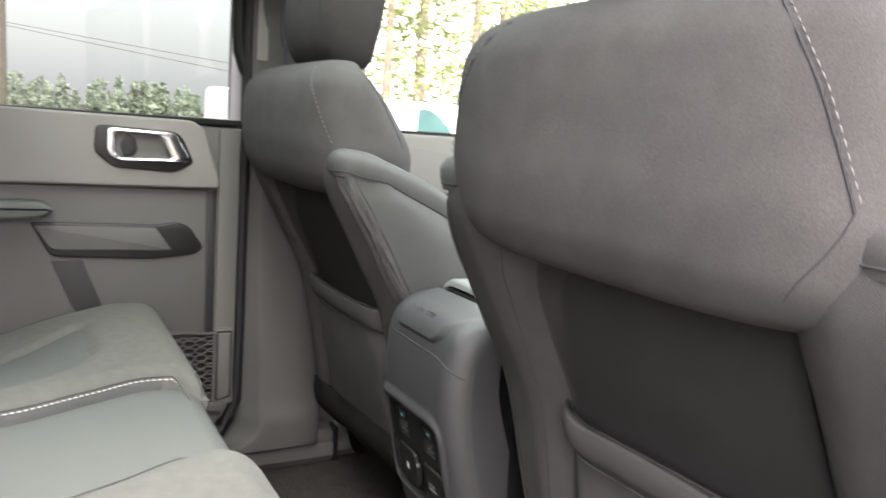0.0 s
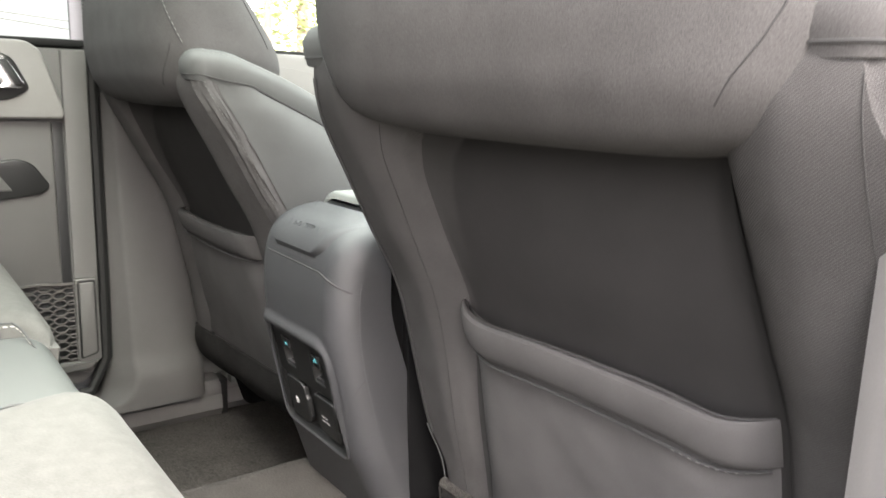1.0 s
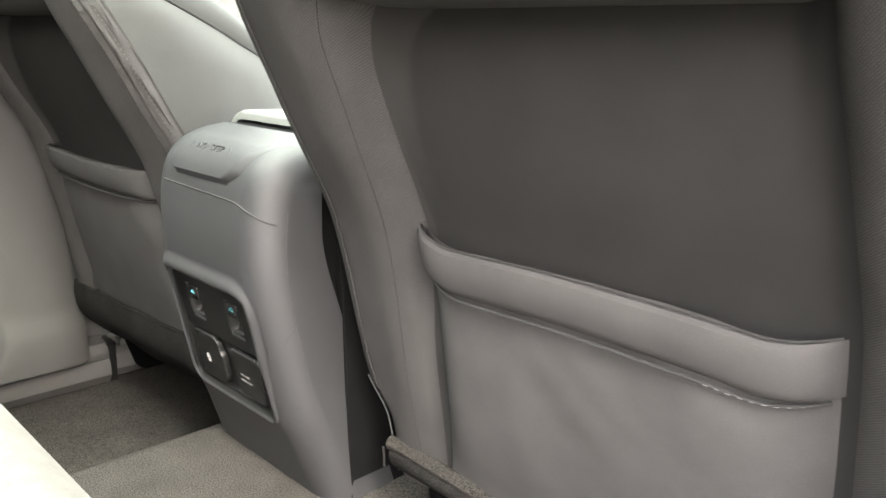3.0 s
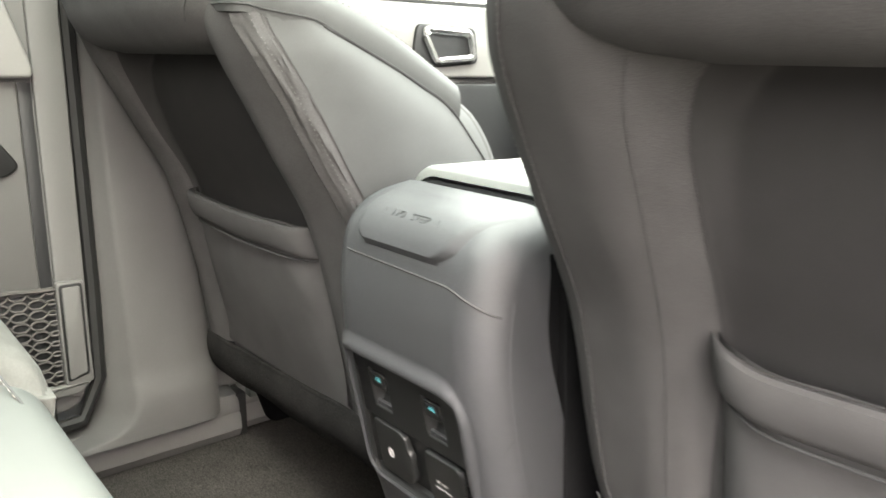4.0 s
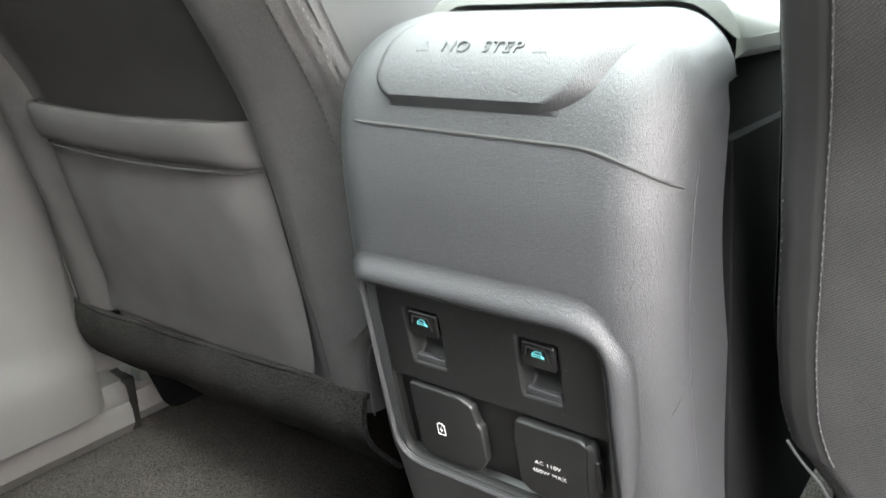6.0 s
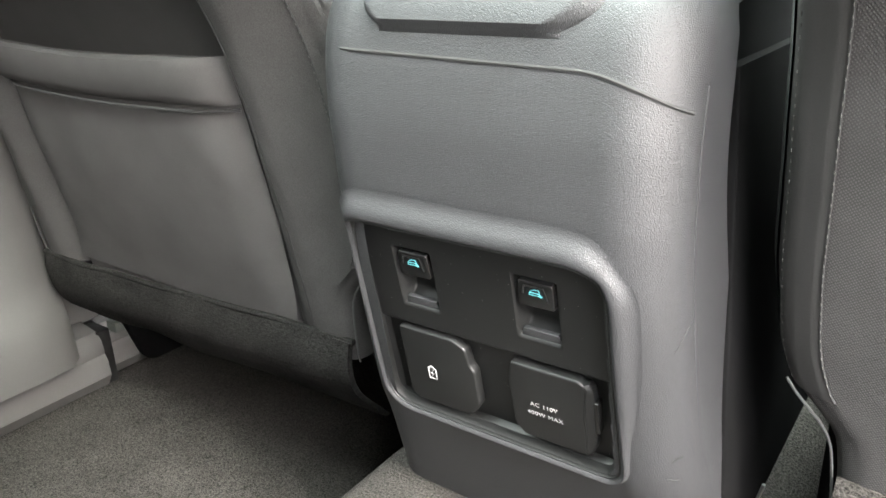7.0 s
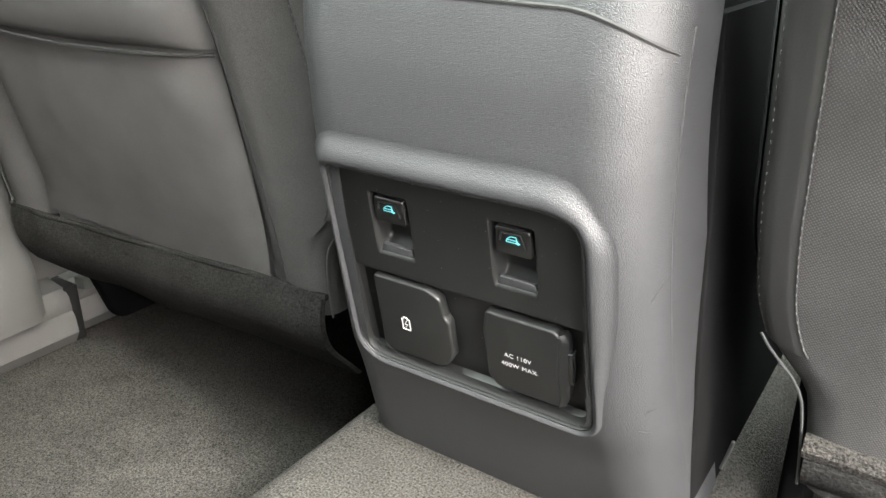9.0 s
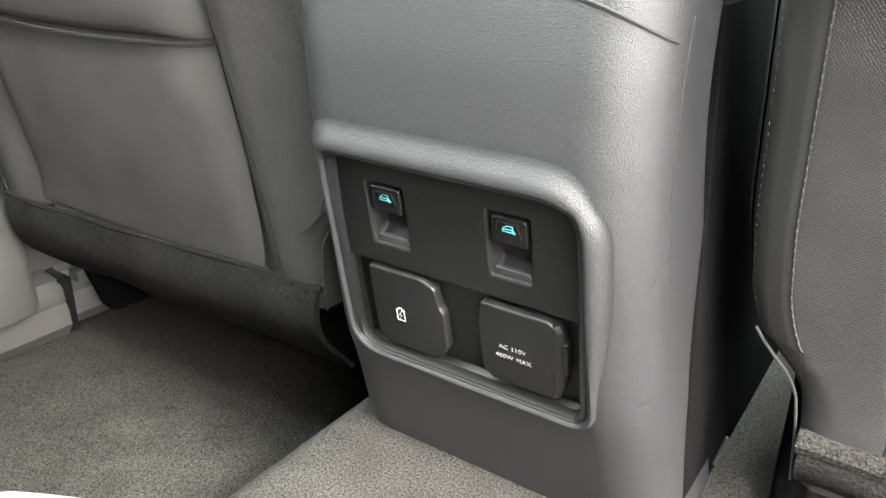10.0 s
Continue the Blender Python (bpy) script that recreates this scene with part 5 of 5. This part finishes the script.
for k, rr in ((0.0, 0.078), (0.02, 0.076), (0.034, 0.062), (0.04, 0.03)):
    hub.append([on_wheel(math.cos(a) * rr * 1.15 + 0.012, math.sin(a) * rr * 1.2 + 0.005, k) for a in span(0, 2 * math.pi, 33)[:-1]])
part("hub_pad", loft(hub), INSERT, wheel, "grey padded hub")


def strut(pts, wide, k0, k1):
    """A flat bar on the wheel along a path."""
    rings = []
    for i, p in enumerate(pts):
        q = Vector(pts[min(i + 1, len(pts) - 1)]) - Vector(pts[max(i - 1, 0)])
        side = Vector((-q.y, q.x)).normalized() * wide * 0.5
        rings.append([on_wheel(p[0] - side.x, p[1] - side.y, k0), on_wheel(p[0] - side.x * 0.8, p[1] - side.y * 0.8, k1), on_wheel(p[0] + side.x * 0.8, p[1] + side.y * 0.8, k1), on_wheel(p[0] + side.x, p[1] + side.y, k0)])
    return loft(rings)


part("spoke_bezel", strut([(-0.034, 0.02), (-0.04, -0.03), (-0.05, -0.085), (-0.058, -0.13), (-0.062, -0.165)], 0.017, 0.0, 0.02), CHROME, wheel, "silver lower spoke frame")
part("spoke_bezel", strut([(0.125, 0.0), (0.1, -0.05), (0.078, -0.095), (0.062, -0.13), (0.05, -0.165)], 0.019, 0.0, 0.02), CHROME, wheel, "silver lower spoke frame")
part("spoke_bezel", strut([(-0.07, -0.163), (-0.03, -0.171), (0.02, -0.171), (0.06, -0.16)], 0.03, -0.004, 0.021), LID, wheel, "pale lower end of the spoke")
part("spoke_bar", strut([(-0.024, -0.112), (0.03, -0.11), (0.06, -0.104)], 0.017, 0.0, 0.018), CHROME, wheel, "silver cross bar")
part("spoke_fill", loft([[on_wheel(a, b, k) for a, b in ((-0.04, -0.04), (-0.055, -0.15), (0.05, -0.15), (0.09, -0.07), (0.05, -0.04))] for k in (-0.012, 0.004)]), DARKTRIM, wheel)
for side in (-1, 1):
    sp = part("spoke", loft([[on_wheel(side * a, b, k) for a, b in ((0.07, 0.03), (0.17, 0.025), (0.165, -0.06), (0.12, -0.1), (0.06, -0.08))] for k in (-0.006, 0.006, 0.012)]), BLACK, wheel, "black spoke with switches")
    for b0 in (-0.005, -0.05):
        part("switch", loft([[on_wheel(side * (0.115 + q * math.cos(a)), b0 + q * 0.7 * math.sin(a), k) for a in span(0, 2 * math.pi, 17)[:-1]] for k, q in ((0.011, 0.018), (0.018, 0.016))]), INSERT, sp, "pale switch")
part("steering_column", tube([tuple(WC - wn_ * 0.0), (-0.455, 0.98, 0.64)], 0.045, 16), BLACK, wheel)

# ---- outside ----
GZ = -0.68
solid("ground", ([(-900, -900, GZ), (900, -900, GZ), (900, 900, GZ), (-900, 900, GZ)], [(0, 1, 2, 3)]), GROUND, "dry grass and gravel ground to the horizon", "ground", "structure", smooth=False)


def conifer(x, y, h, r, seed, mat, label, clumps=320, bare=0.2):
    rng = random.Random(seed)
    t = thing("conifer_tree", (x, y, GZ), label, "tree", "trees outside")
    path = [(x + 0.05 * h * 0.02 * math.sin(k * 2 + seed), y + 0.01 * k, GZ + h * k / 6) for k in range(7)]
    part("trunk", tube(path, [h * 0.014 * (1 - 0.13 * k) for k in range(7)], 8), BARK, t)
    vs, fs = [], []
    for _ in range(clumps):
        f = bare + (1 - bare) * rng.random() ** 0.8
        rad = r * (1.05 - f) * (0.4 + 0.6 * rng.random())
        a = rng.random() * 2 * math.pi
        c = Vector((x + rad * math.cos(a), y + rad * math.sin(a), GZ + h * f - rad * 0.25))
        size = h * 0.0075 * (0.5 + rng.random())
        for _k in range(5):
            d = Vector((rng.gauss(math.cos(a), 0.5), rng.gauss(math.sin(a), 0.5), rng.gauss(-0.2, 0.4))).normalized()
            s2 = d.orthogonal().normalized() * size * 0.5
            o = c + Vector((rng.gauss(0, size * 1.8), rng.gauss(0, size * 1.8), rng.gauss(0, size)))
            k = len(vs)
            vs += [tuple(o - d * size * 0.9), tuple(o + s2), tuple(o + d * size * 1.2), tuple(o - s2)]
            fs.append((k, k + 1, k + 2, k + 3))
    part("crown", (vs, fs), mat, t, smooth=False)
    return t


rng = random.Random(5)
for i in range(9):
    ang = radians(50 + i * 2.6 + rng.uniform(-0.8, 0.8))
    dist = rng.uniform(22, 38)
    conifer(0.9 - math.sin(ang) * dist, -0.5 + math.cos(ang) * dist, rng.uniform(12, 17), rng.uniform(1.6, 2.6), 100 + i, NEEDLES, "tall sunlit conifer with sparse yellow-green crown", 620, 0.12)

geos = []
rng = random.Random(9)
for i in range(260):
    y = -60 + i * 0.68 + rng.uniform(-0.5, 0.5)
    x = -150 + rng.uniform(-8, 8)
    h = rng.uniform(3.0, 6.2)
    vs, fs = [], []
    for _ in range(150):
        f = 0.02 + 0.98 * rng.random() ** 1.3
        rad = h * 0.2 * (1.05 - f)
        a = rng.random() * 6.283
        o = Vector((x + rad * math.cos(a), y + rad * math.sin(a), GZ + h * f))
        s = h * 0.065
        k = len(vs)
        vs += [tuple(o + Vector((rng.gauss(0, s), rng.gauss(0, s), rng.gauss(0, s)))) for _q in range(3)]
        fs.append((k, k + 1, k + 2))
    geos.append((vs, fs))
solid("far_wood", joined(*geos), FARWOOD, "line of small far conifers, haze put into their colour", "wood", "stuff", smooth=False)

pole = thing("utility_pole", (-38, -0.9, GZ), "weathered wooden utility pole with two wires", "utility pole")
part("post", tube([(-38, -0.9, GZ), (-38, -0.9, 9.0)], [0.16, 0.11], 10), POLEWOOD, pole)
for dz in (0, 0.28):
    part("wire", tube([(-38 - 0.3 * k, -0.9 + k * 2.0, (3.8 if dz else 3.93) - (0.205 if dz else 0.15) * k + 0.0028 * k * k) for k in range(14)], 0.014, 5), POLEWOOD, pole)

van = thing("parked_van", (-11.6, 5.78, GZ), "white parked van with a teal-tinted cab window", "van")
vm = Matrix(((0.448, -0.894, 0, -11.6), (0.894, 0.448, 0, 5.78), (0, 0, 1, GZ), (0, 0, 0, 1)))
shape = rounded([(-3.8, 0.4), (1.75, 0.4), (1.85, 1.0), (1.2, 1.22), (0.75, 1.88), (-3.75, 1.9)], [0.1, 0.15, 0.15, 0.2, 0.12, 0.15])
bm = prism(shape, "y", 0.0, 1.9, 0.06)
bm.transform(vm)
vb = part("body", bm, PAINTWHITE, van)
pane = rounded([(0.0, 1.3), (0.0, 1.74), (0.06, 1.77), (0.2, 1.765), (0.38, 1.66), (0.56, 1.47), (0.66, 1.3)], [0.04, 0.03, 0.03, 0.1, 0.1, 0.1, 0.04])
for y0 in (-0.012, 1.888):
    bm = prism(pane, "y", y0, y0 + 0.024, 0.0)
    bm.transform(vm)
    part("window", bm, TEALGLASS, vb, "teal-tinted side window")
for wx_ in (-2.6, 1.05):
    for y0 in (0.02, 1.68):
        g = tube([(wx_, y0, 0.36), (wx_, y0 + 0.2, 0.36)], 0.36, 20)
        part("wheel", ([tuple(vm @ Vector(v)) for v in g[0]], g[1]), RUBBER, van)
